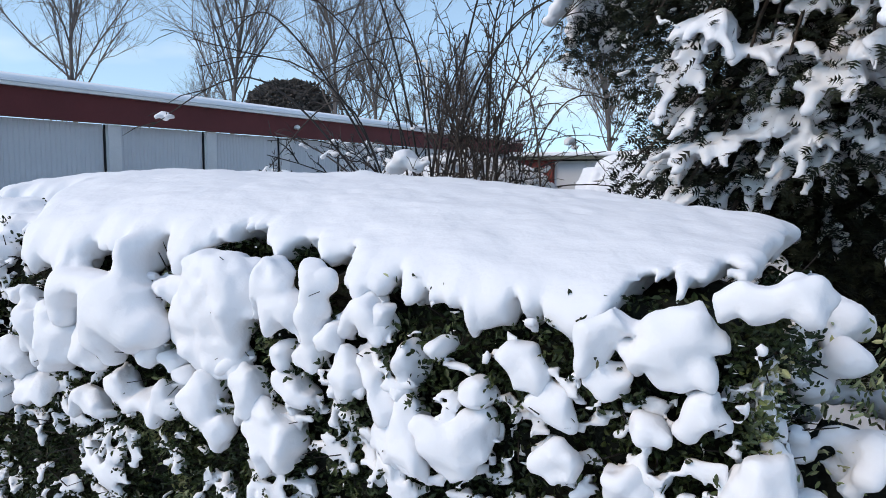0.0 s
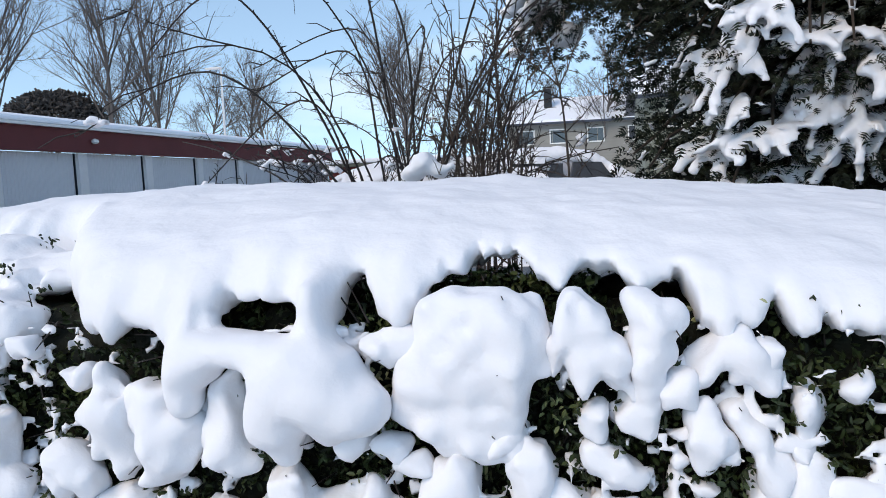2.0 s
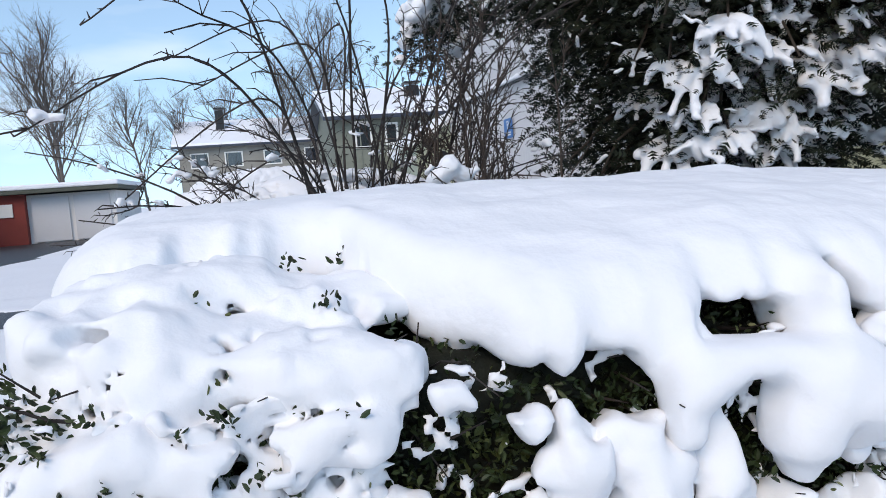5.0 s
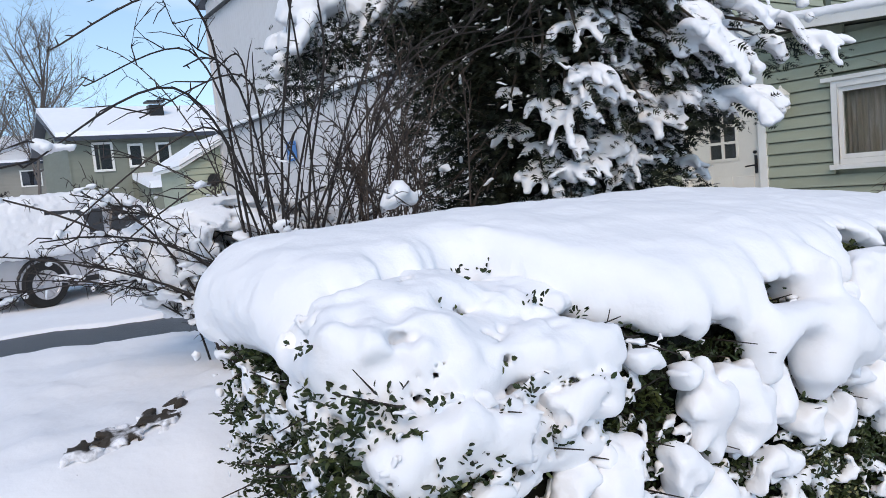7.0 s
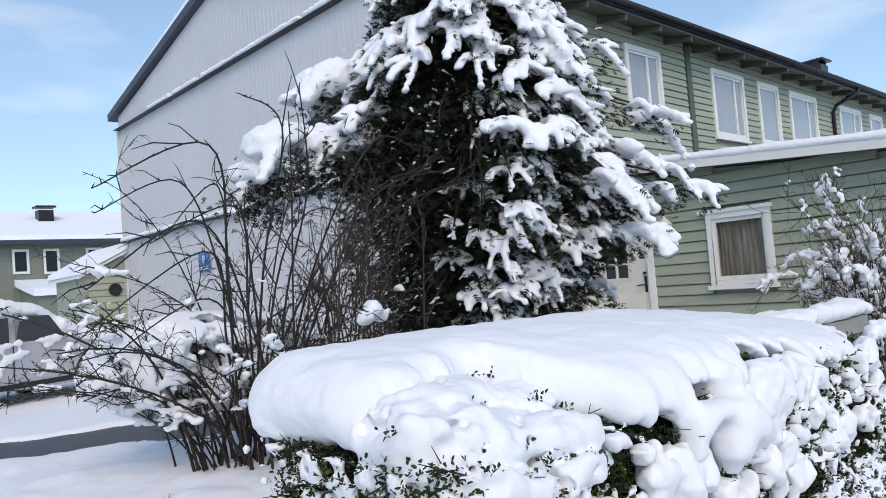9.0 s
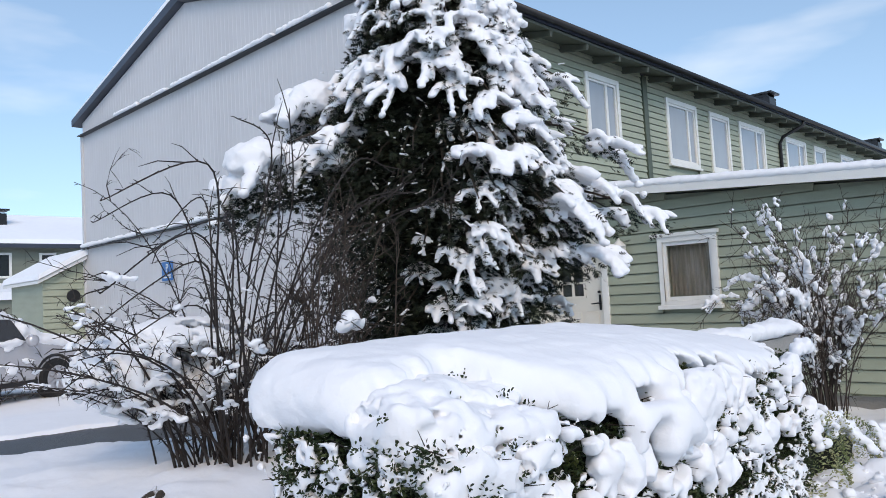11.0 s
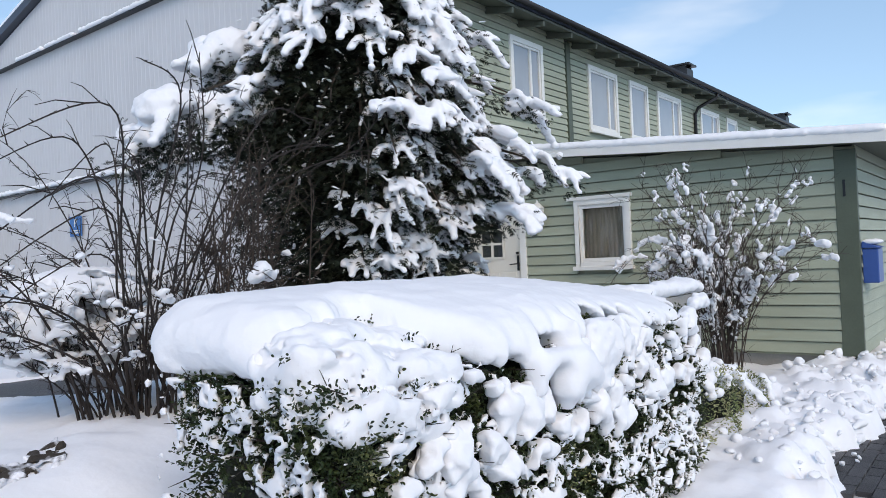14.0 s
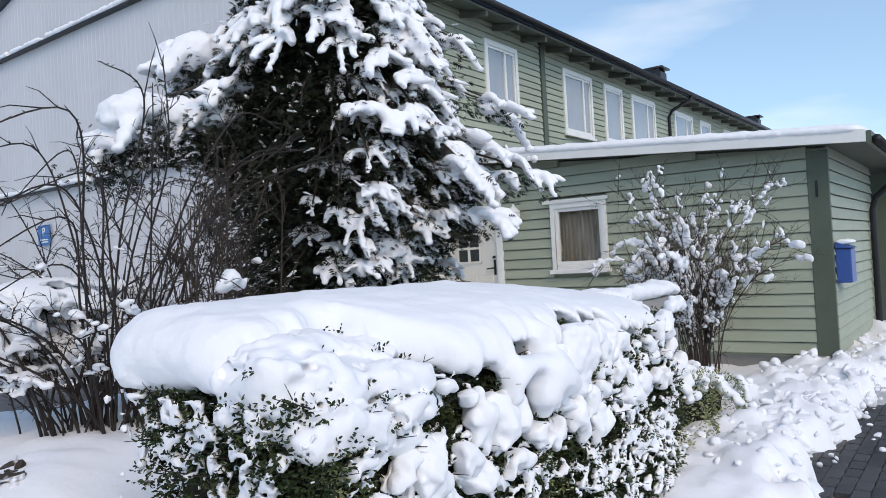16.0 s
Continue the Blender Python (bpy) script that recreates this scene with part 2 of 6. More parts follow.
def part(name, shape, mat, parent, label="", smooth=False, bevel=0.0):
    me = shape.mesh(name, mat, smooth) if isinstance(shape, Shape) else shape
    ob = new(name, me)
    ob.parent = parent
    if label:
        tagged(ob, label)
    if bevel:
        b = ob.modifiers.new("bevel", "BEVEL")
        b.width, b.segments, b.limit_method, b.angle_limit = bevel, 2, "ANGLE", radians(40)
    return ob


def thing(name, label, category, shape=None, mat=None, group="", kind="", smooth=False, bevel=0.0, at=None):
    me = None
    if shape is not None:
        me = shape.mesh(name, mat, smooth) if isinstance(shape, Shape) else shape
    ob = tagged(new(name, me), label, category, group, kind)
    if at is not None:
        ob.matrix_world = at
    if bevel and me:
        b = ob.modifiers.new("bevel", "BEVEL")
        b.width, b.segments, b.limit_method, b.angle_limit = bevel, 2, "ANGLE", radians(40)
    return ob


def ball(level=2):
    bm = bmesh.new()
    bmesh.ops.create_icosphere(bm, subdivisions=level, radius=1.0)
    v = np.array([p.co[:] for p in bm.verts])
    f = np.array([[p.index for p in q.verts] for q in bm.faces])
    bm.free()
    return v, f


BALL_V, BALL_F = ball(2)
PEA_V, PEA_F = ball(1)


def snow_mesh(label, blobs, voxel, smooth=8, rough=0.008, mat=None, seed=0, lumps=0.0, lump_scale=9.0, warp=0.0, round_=True):
    """Blobs (x, y, z, rx, ry, rz) melted together into one skin of snow."""
    b = np.asarray(blobs, float)
    n = len(b)
    bv, bf = (BALL_V, BALL_F) if round_ else (PEA_V, PEA_F)
    verts = (bv[None] * b[:, None, 3:6] + b[:, None, :3]).reshape(-1, 3)
    if lumps:
        verts = verts + value_noise(verts, lump_scale, seed + 5)[:, None] * lumps * np.repeat(b[:, 3:6], len(bv), 0)
    if warp:
        verts = warped(verts, warp, 0.4 * warp, seed + 60)
    faces = (bf[None] + (np.arange(n) * len(bv))[:, None, None]).reshape(-1, 3)
    ob = bpy.data.objects.new("tmp", raw_mesh("tmp", verts, faces, mat or SNOW))
    scene.collection.objects.link(ob)
    m = ob.modifiers.new("melt", "REMESH")
    m.mode, m.voxel_size, m.use_smooth_shade = "VOXEL", voxel, True
    s = ob.modifiers.new("soft", "SMOOTH")
    s.factor, s.iterations = 0.5, smooth
    me = bpy.data.meshes.new_from_object(ob.evaluated_get(bpy.context.evaluated_depsgraph_get()))
    old = ob.data
    bpy.data.objects.remove(ob)
    bpy.data.meshes.remove(old)
    me.name = label
    co = np.empty(len(me.vertices) * 3)
    me.vertices.foreach_get("co", co)
    no = np.empty(len(me.vertices) * 3)
    me.vertices.foreach_get("normal", no)
    co, no = co.reshape(-1, 3), no.reshape(-1, 3)
    d = rough * (value_noise(co, 14, seed) + 0.6 * value_noise(co, 34, seed + 1) + 0.35 * value_noise(co, 80, seed + 2))
    me.vertices.foreach_set("co", (co + no * d[:, None]).ravel())
    if not me.materials:
        me.materials.append(mat or SNOW)
    me.polygons.foreach_set("use_smooth", [True] * len(me.polygons))
    me.update()
    return me


def skin(label, lo, hi, h, field, mat=None, fine=0.0, seed=0, sparse=4):
    """A closed skin round the places where field(p) is below zero, on a grid of step h."""
    n = [int((b - a) / h) + 2 for a, b in zip(lo, hi)]
    ax = [a + h * np.arange(k) for a, k in zip(lo, n)]
    P = np.stack(np.meshgrid(*ax, indexing="ij"), -1).reshape(-1, 3)
    if sparse > 1:
        # a coarse look first, then the close neighbourhood of the skin
        pick = [np.minimum(np.arange(0, k + sparse - 1, sparse), k - 1) for k in n]
        rough = field(P.reshape(n + [3])[np.ix_(*pick)].reshape(-1, 3)).reshape([len(k) for k in pick])
        at = [np.round(np.arange(k) / sparse).astype(int) for k in n]
        d = rough[np.ix_(*at)].reshape(-1)
        close = np.abs(d) < 1.35 * sparse * h
        d[close] = field(P[close])
    else:
        d = field(P)
    if fine:
        near = np.abs(d) < 4 * fine
        q = P[near]
        d[near] += fine * (value_noise(q, 16, seed) + 0.6 * value_noise(q, 37, seed + 1) + 0.35 * value_noise(q, 75, seed + 2))
    d = d.reshape(n)
    d[0], d[-1], d[:, 0], d[:, -1], d[:, :, 0], d[:, :, -1] = h, h, h, h, h, h
    c = [k - 1 for k in n]
    total, count = np.zeros(c + [3]), np.zeros(c)
    corner = lambda i: d[i[0]:i[0] + c[0], i[1]:i[1] + c[1], i[2]:i[2] + c[2]]
    for a in range(3):
        for u in (0, 1):
            for w in (0, 1):
                i = [0, 0, 0]
                i[(a + 1) % 3], i[(a + 2) % 3] = u, w
                j = list(i)
                j[a] = 1
                da, db = corner(i), corner(j)
                hit = (da < 0) != (db < 0)
                f = np.where(hit, da / np.where(hit, da - db, 1), 0)
                for k in range(3):
                    total[..., k] += hit * (i[k] + (f if k == a else 0))
                count += hit
    used = count > 0
    ids = np.full(c, -1)
    ids[used] = np.arange(used.sum())
    v = np.array(lo) + h * (np.argwhere(used) + total[used] / count[used][:, None])
    faces = []
    for a in range(3):
        b, e = (a + 1) % 3, (a + 2) % 3
        s0, s1 = [slice(1, -1)] * 3, [slice(1, -1)] * 3
        s0[a], s1[a] = slice(0, -1), slice(1, None)
        A, B = d[tuple(s0)], d[tuple(s1)]
        for way in (True, False):
            g = np.argwhere(((A < 0) & (B >= 0)) if way else ((A >= 0) & (B < 0)))
            off = np.zeros(3, int)
            off[b] = off[e] = 1
            g = g + off
            ub, ue = np.zeros(3, int), np.zeros(3, int)
            ub[b], ue[e] = 1, 1
            quad = [g - ub - ue, g - ue, g, g - ub]
            q = np.stack([ids[tuple(k.T)] for k in quad], -1)
            faces.append(q if way else q[:, ::-1])
    f = np.concatenate(faces)
    return raw_mesh(label, v, f[(f >= 0).all(1)], mat or SNOW, True)


def soft_max(a, b, k):
    return np.maximum(a, b) + np.maximum(k - np.abs(a - b), 0) ** 2 / (4 * k)


def soft_min(a, b, k):
    return -soft_max(-a, -b, k)


def warped(p, big, small, seed):
    """Places shifted by soft noise, so that round forms turn uneven."""
    out = p.copy()
    for k in range(3):
        out[:, k] += big * value_noise(p, 7, seed + k) + small * value_noise(p, 22, seed + 7 + k)
    return out


def pillows(p, lumps, k=0.04):
    """Melted pillows (x, y, z, rx, ry, rz)."""
    d = np.full(len(p), 9.0)
    for x, y, z, rx, ry, rz in lumps:
        q = np.abs(p - np.array([x, y, z])) / np.array([rx, ry, rz])
        e = ((q ** 2.5).sum(1) ** 0.4 - 1) * min(rx, ry, rz)
        d = soft_min(d, e, k)
    return d


def leaf_cloud(label, places, normals, size, mat, rng, spread=0.8, width=0.5):
    """Small pointed leaves, folded along the middle, one at each place."""
    n = len(places)
    d = normals + rng.normal(0, spread, (n, 3))
    d /= np.linalg.norm(d, axis=1)[:, None] + 1e-9
    r = rng.normal(0, 1, (n, 3))
    u = np.cross(d, r)
    u /= np.linalg.norm(u, axis=1)[:, None] + 1e-9
    w = np.cross(d, u)
    s = (size * rng.uniform(0.6, 1.25, n))[:, None]
    p0, tip = places, places + d * s * 1.0
    mid = places + d * s * 0.5
    side = lambda f, g: places + d * s * f + u * s * width * g + w * s * 0.12
    v = np.stack([p0, side(0.3, 0.42), side(0.72, 0.4), tip, side(0.72, -0.4), side(0.3, -0.42), mid - w * s * 0.05], 1).reshape(-1, 3)
    k = (np.arange(n) * 7)[:, None]
    f = np.stack([k + [6, i, (i + 1) % 6] for i in range(6)], 1).reshape(-1, 3)
    return raw_mesh(label, v, f, mat)


def step(a, b, x):
    t = np.clip((np.asarray(x, float) - a) / (b - a), 0, 1)
    return t * t * (3 - 2 * t)


# ---- ground ----
def land(x, y):
    """Height of the ground under the snow: level at the drive, a low bank behind the hedge."""
    return 0.62 * step(2.6, 4.6, y) * step(0.8, -1.6, x) + 0.62 * step(5.5, 9.0, y) * step(-1.6, 0.8, x) - 0.3 * step(9.0, 12.5, y)


def strip_centre(x):
    return 7.62 - 0.24 * (x + 4.2) - 0.035 * (x + 4.2) ** 2


def strip_mask(x, y):
    """The bare wet track through the snow, past the parked car."""
    p = np.stack([x, y, 0 * x], -1).reshape(-1, 3)
    wob = (value_noise(p, 1.6, 3) * 0.12 + value_noise(p, 5, 4) * 0.06).reshape(np.shape(x))
    inside = 0.54 - np.abs(y - strip_centre(x)) + wob
    return step(-0.03, 0.05, inside) * step(-7.0, -6.5, x) * step(1.4, 0.4, x)


def drive_mask(x, y):
    p = np.stack([x, y, 0 * x], -1).reshape(-1, 3)
    wob = (value_noise(p, 1.3, 7) * 0.22 + value_noise(p, 4, 8) * 0.12 + value_noise(p, 11, 9) * 0.05).reshape(np.shape(x))
    return step(-0.08, 0.1, 1.70 - 0.03 * x - y + wob) * step(12, 11, x) * step(-9.5, -8.5, x)


def road_mask(x, y):
    p = np.stack([x, y, 0 * x], -1).reshape(-1, 3)
    wob = (value_noise(p, 0.5, 17) * 0.5).reshape(np.shape(x))
    return step(-0.3, 0.3, 2.3 - np.abs(x + 11.8) + wob) * step(2, 6, y) * step(60, 50, y)


def snow_top(x, y):
    p = np.stack([x, y, 0 * x], -1).reshape(-1, 3)
    soft = (value_noise(p, 0.7, 1) * 0.05 + value_noise(p, 2.2, 2) * 0.025).reshape(np.shape(x))
    soft = soft + (value_noise(p, 5, 18) * 0.012 + value_noise(p, 10, 19) * 0.007).reshape(np.shape(x)) * step(40, 10, np.abs(y))
    crumbs = (np.maximum(value_noise(p, 5.5, 5), 0) * 0.10 + np.maximum(value_noise(p, 11, 6), 0) * 0.05).reshape(np.shape(x))
    bank = step(0.9, 1.8, y) * step(3.2, 2.2, y) * step(-1.2, 0.2, x)
    dug = step(3.8, 4.8, y) * step(8.5, 6.0, y) * step(-5.5, -4.0, x) * 0.3
    return land(x, y) + 0.06 - 0.025 * step(3.8, 5.0, y) + soft * (1 - 0.5 * step(3.8, 5.0, y)) + crumbs * (bank * 1.2 + dug) + 0.10 * bank


def spaced(fine0, fine1, d, far, grow):
    mid = list(np.arange(fine0, fine1 + d / 2, d))
    a, out = d, []
    x = mid[-1]
    while x < far:
        a *= grow
        x += a
        out.append(x)
    a, low = d, []
    x = mid[0]
    while x > -far:
        a *= grow
        x -= a
        low.append(x)
    return np.array(low[::-1] + mid + out)


gx, gy = spaced(-6.5, 6.5, 0.055, 900, 1.16), spaced(0.2, 10.5, 0.055, 900, 1.16)
GX, GY = np.meshgrid(gx, gy, indexing="ij")
GZ = snow_top(GX, GY)
GZ = GZ - 0.12 * strip_mask(GX, GY) - 0.36 * drive_mask(GX, GY) - 0.14 * road_mask(GX, GY)
gi = (np.arange(len(gx) - 1)[:, None] * len(gy) + np.arange(len(gy) - 1)[None]).ravel()
thing("ground", "fresh snow lying over lawn and verge", "snow ground",
      raw_mesh("ground", np.stack([GX, GY, GZ], -1).reshape(-1, 3), np.stack([gi, gi + len(gy), gi + len(gy) + 1, gi + 1], -1), SNOW_GROUND, True), kind="structure")

# bare track past the car, and the road in front of the garages
tx, ty = np.meshgrid(np.arange(-7.4, 1.6, 0.1), np.arange(-0.85, 0.86, 0.1), indexing="ij")
TY = strip_centre(tx) + ty
ti = (np.arange(tx.shape[0] - 1)[:, None] * tx.shape[1] + np.arange(tx.shape[1] - 1)[None]).ravel()
thing("road", "wet dark asphalt track cleared through the snow", "road",
      raw_mesh("road", np.stack([tx, TY, land(tx, TY) + 0.012 + 0 * tx], -1).reshape(-1, 3), np.stack([ti, ti + tx.shape[1], ti + tx.shape[1] + 1, ti + 1], -1), ASPHALT, True), kind="structure")
rx, ry = np.meshgrid(np.arange(-14.6, -8.9, 0.4), np.arange(0, 62, 0.8), indexing="ij")
ri = (np.arange(rx.shape[0] - 1)[:, None] * rx.shape[1] + np.arange(rx.shape[1] - 1)[None]).ravel()
thing("road", "wet dark asphalt road before the garages", "road",
      raw_mesh("road", np.stack([rx, ry, land(rx, ry) - 0.02 + 0 * rx], -1).reshape(-1, 3), np.stack([ri, ri + rx.shape[1], ri + rx.shape[1] + 1, ri + 1], -1), ASPHALT, True), kind="structure")
drive = thing("driveway", "dark paved drive with snow trodden into its joints", "driveway", Shape().box(-9.8, 12.2, -7, 2.4, -0.4, -0.075), JOINT, kind="structure")


# ---- house: gabled two-storey block with a flat-roofed porch wing ----
GABLE_X, FACADE_Y, BACK_Y, HOUSE_END, RIDGE_Y = 1.75, 8.8, 20.0, 52.0, 14.4
EAVE_Z, RIDGE_Z = 6.62, 8.15
SLOPE = (RIDGE_Z - EAVE_Z) / (RIDGE_Y - 8.1)
house = thing("row_house", "two-storey row house, grey clad gable, green timber front", "house")


def board_mesh(length, pitch):
    """One weatherboard, lapped over the one below, with a shadow gap under its lower edge."""
    return Shape().prism([(0.012, 0.0), (0.012, 0.018), (-0.036, 0.013), (-0.038, 0.021), (-0.014, pitch + 0.002), (0.012, pitch + 0.002)], "x", 0, length)


def boards(parent, plane, a0, a1, z0, z1, holes, pitch, mat, face, cap_slope=None):
    """Rows of weatherboards on a wall. face 'y': wall in plane y, boards run along x. face 'x': wall in plane x, boards run along y."""
    cache = {}
    z = z0
    while z < z1 - 0.02:
        cuts = [(a0, a1)]
        for h0, h1, hz0, hz1 in holes:
            if z + pitch > hz0 + 0.02 and z < hz1 - 0.02:
                nxt = []
                for c0, c1 in cuts:
                    if h0 > c0:
                        nxt.append((c0, min(c1, h0)))
                    if h1 < c1:
                        nxt.append((max(c0, h1), c1))
                cuts = [c for c in nxt if c[1] - c[0] > 0.03]
        for c0, c1 in cuts:
            key = round(c1 - c0, 3)
            if key not in cache:
                cache[key] = board_mesh(c1 - c0, pitch).mesh("board", mat)
            ob = new("board", cache[key])
            ob.parent = parent
            ob.matrix_basis = pose(c0, plane, z) if face == "y" else pose(plane, c1, z, 0, 0, -90)
        z += pitch


def window(parent, face, plane, a0, a1, z0, z1, trim=0.1, mullion=None, curtain=False, open_side=0, head=0.0, sill=0.06):
    """A white framed window: casing, sash, glass, sill, set in the wall."""
    w, h = a1 - a0, z1 - z0
    m = pose(a0, plane, z0) if face == "y" else pose(plane, a1, z0, 0, 0, -90)
    top = new("window", None)
    top.parent = parent
    top.matrix_basis = m
    s = Shape()
    for x0, x1, c0, c1 in ((0, trim, 0, h), (w - trim, w, 0, h), (trim, w - trim, h - trim, h), (trim, w - trim, 0, trim * 0.8)):
        s.box(x0, x1, -0.05, 0.03, c0, c1)
    part("casing", s, WHITE, top, bevel=0.006)
    if head:
        part("head_board", Shape().box(-head, w + 0.03, -0.075, -0.0, h + 0.001, h + 0.05), WHITE, top)
    part("window_sill", Shape().box(-0.03, w + 0.03, -0.09, 0.0, -sill, -0.001), WHITE, top, bevel=0.006)
    bars = [(trim, trim + 0.045), (w - trim - 0.045, w - trim)]
    if mullion:
        bars.append((mullion * w - 0.04, mullion * w + 0.04))
    s = Shape()
    for b0, b1 in bars:
        s.box(b0 + 0.002, b1, -0.02, 0.03, trim * 0.8 + 0.002, h - trim - 0.002)
    s.box(trim + 0.047, w - trim - 0.047, -0.019, 0.028, h - trim - 0.05, h - trim - 0.002)
    s.box(trim + 0.047, w - trim - 0.047, -0.019, 0.028, trim * 0.8 + 0.002, trim * 0.8 + 0.055)
    part("sash", s, WHITE, top)
    edges = sorted(bars)
    for (l0, l1), (r0, r1) in zip(edges, edges[1:]):
        part("pane", Shape().box(l1 + 0.001, r0 - 0.001, 0.010, 0.016, trim * 0.8 + 0.056, h - trim - 0.051), CLEAR if curtain else PALE_GLASS, top)
    if curtain:
        s = Shape()
        n = 40
        x = np.linspace(trim + 0.05, w - trim - 0.05, n)
        y = 0.085 + 0.014 * np.sin(x * 95) + 0.008 * np.sin(x * 41 + 1)
        v = [(x[i], y[i], zz) for i in range(n) for zz in (trim * 0.8 + 0.03, h - trim - 0.02)]
        s.add(v, [(2 * i, 2 * i + 2, 2 * i + 3, 2 * i + 1) for i in range(n - 1)])
        part("curtain", s, CURTAIN, top, "pleated beige curtain with brown figures", smooth=True)
        # added near-black sheet behind the curtain, the dark of the room as colour
        part("reveal", Shape().box(trim, w - trim, 0.13, 0.14, 0.08, h - trim), INNER_SHADE, top)
    return top


CLEAR = bpy.data.materials.new("clear_glass")
CLEAR.use_nodes = True
_p = CLEAR.node_tree.nodes["Principled BSDF"]
_p.inputs["Transmission Weight"].default_value, _p.inputs["Roughness"].default_value, _p.inputs["IOR"].default_value = 1.0, 0.02, 1.1

# body of the block: solid walls behind the cladding, open under the roof
part("gable_wall", Shape().prism([(FACADE_Y + 0.05, 0), (BACK_Y - 0.05, 0), (BACK_Y - 0.05, 6.3), (RIDGE_Y, RIDGE_Z - 0.22), (FACADE_Y + 0.05, 6.45)], "x", GABLE_X + 0.06, GABLE_X + 0.3), CLADDING, house)
part("front_wall", Shape().box(GABLE_X + 0.3, HOUSE_END, FACADE_Y + 0.03, FACADE_Y + 0.25, 0, 6.5), SIDING, house)
part("back_wall", Shape().box(GABLE_X + 0.3, HOUSE_END, BACK_Y - 0.25, BACK_Y - 0.03, 0, 6.3), SIDING, house)
part("end_wall", Shape().box(HOUSE_END, HOUSE_END + 0.2, FACADE_Y, BACK_Y, 0, 6.4), SIDING, house)
# ribbed metal panels in three tiers
for tier, (z0, z1) in enumerate(((0.25, 3.36), (3.43, 6.24), (6.31, 8.2))):
    y = FACADE_Y - 0.02
    while y < BACK_Y - 0.1:
        y1 = min(y + 1.12, BACK_Y)
        s = Shape()
        n = 8
        for k in range(n):
            a, b = y + (y1 - y) * k / n, y + (y1 - y) * (k + 1) / n
            q = (b - a)

            def roof_at(v):
                return min(z1, RIDGE_Z - 0.2 - SLOPE * abs(v - RIDGE_Y)) if tier == 2 else z1
            ys = [a, a + 0.12 * q, a + 0.24 * q, a + 0.36 * q, b]
            xs = [GABLE_X + 0.012, GABLE_X + 0.012, GABLE_X + 0.006, GABLE_X + 0.012, GABLE_X + 0.012]
            ys[1], ys[2], ys[3] = a + 0.10 * q, a + 0.2 * q, a + 0.3 * q
            tops = [max(z0 + 0.01, roof_at(v)) for v in ys]
            vv = [(xs[i], ys[i], z0) for i in range(5)] + [(xs[i], ys[i], tops[i]) for i in range(5)]
            vv += [(GABLE_X + 0.05, ys[i], z0) for i in (0, 4)] + [(GABLE_X + 0.05, ys[i], tops[i]) for i in (0, 4)]
            s.add(vv, [(i, i + 1, i + 6, i + 5) for i in range(4)] + [(0, 5, 12, 10), (4, 11, 13, 9), (10, 12, 13, 11), (5, 6, 7, 8, 9, 13, 12)])
        part("cladding_panel", s, CLADDING, house)
        y += 1.12
for z in (3.36, 6.24):
    part("drip_ledge", Shape().prism([(-0.12, 0.0), (-0.12, 0.02), (0.05, 0.07), (0.05, 0.0)], "y", FACADE_Y, BACK_Y).mesh("drip_ledge", BLACK), None, house, "dark metal drip flashing").matrix_basis = pose(GABLE_X, 0, z)
part("corner_trim", Shape().box(GABLE_X - 0.03, GABLE_X + 0.14, FACADE_Y - 0.06, FACADE_Y + 0.08, 0.25, 6.4), WHITE, house)
part("corner_trim", Shape().box(GABLE_X - 0.03, GABLE_X + 0.1, BACK_Y - 0.05, BACK_Y + 0.04, 0.25, 6.3), CLADDING, house)
part("foundation", Shape().box(GABLE_X + 0.02, HOUSE_END, FACADE_Y + 0.04, BACK_Y - 0.04, -0.2, 0.26), FOUNDATION, house)

# roof: two slopes with dark verge, snow on top, soffit and rafters under the front eave
part("roof", Shape().prism([(8.1, EAVE_Z), (RIDGE_Y, RIDGE_Z), (20.3, EAVE_Z + 0.1), (20.3, EAVE_Z - 0.07), (RIDGE_Y, RIDGE_Z - 0.19), (8.1, EAVE_Z - 0.17)], "x", GABLE_X - 0.14, HOUSE_END + 0.4), ROOF_DARK, house)
part("soffit", Shape().prism([(8.14, EAVE_Z - 0.175), (FACADE_Y, EAVE_Z - 0.01), (FACADE_Y, EAVE_Z - 0.06), (8.14, EAVE_Z - 0.225)], "x", GABLE_X - 0.2, HOUSE_END), SOFFIT, house)
raf = Shape().prism([(0, 0), (0.66, 0.16), (0.66, 0.02), (0.02, -0.1)], "x", 0, 0.07).mesh("rafter", SOFFIT)
x = 3.2
while x < 40:
    ob = part("rafter", raf, None, house)
    ob.matrix_basis = pose(x, 8.14, EAVE_Z - 0.235)
    x += 1.2
gut = Shape().tube([(GABLE_X - 0.25, 8.03, EAVE_Z - 0.09), (HOUSE_END, 8.03, EAVE_Z - 0.09)], [0.06, 0.06], 8)
part("gutter", gut, BLACK, house, "black metal gutter", smooth=True)
part("snow_on_roof", Shape().prism([(8.25, EAVE_Z + 0.045), (RIDGE_Y, RIDGE_Z + 0.01), (20.2, EAVE_Z + 0.14), (20.1, EAVE_Z + 0.24), (RIDGE_Y, RIDGE_Z + 0.16), (8.4, EAVE_Z + 0.13)], "x", GABLE_X - 0.1, HOUSE_END + 0.3), SNOW_FAR, house, "snow on the roof")
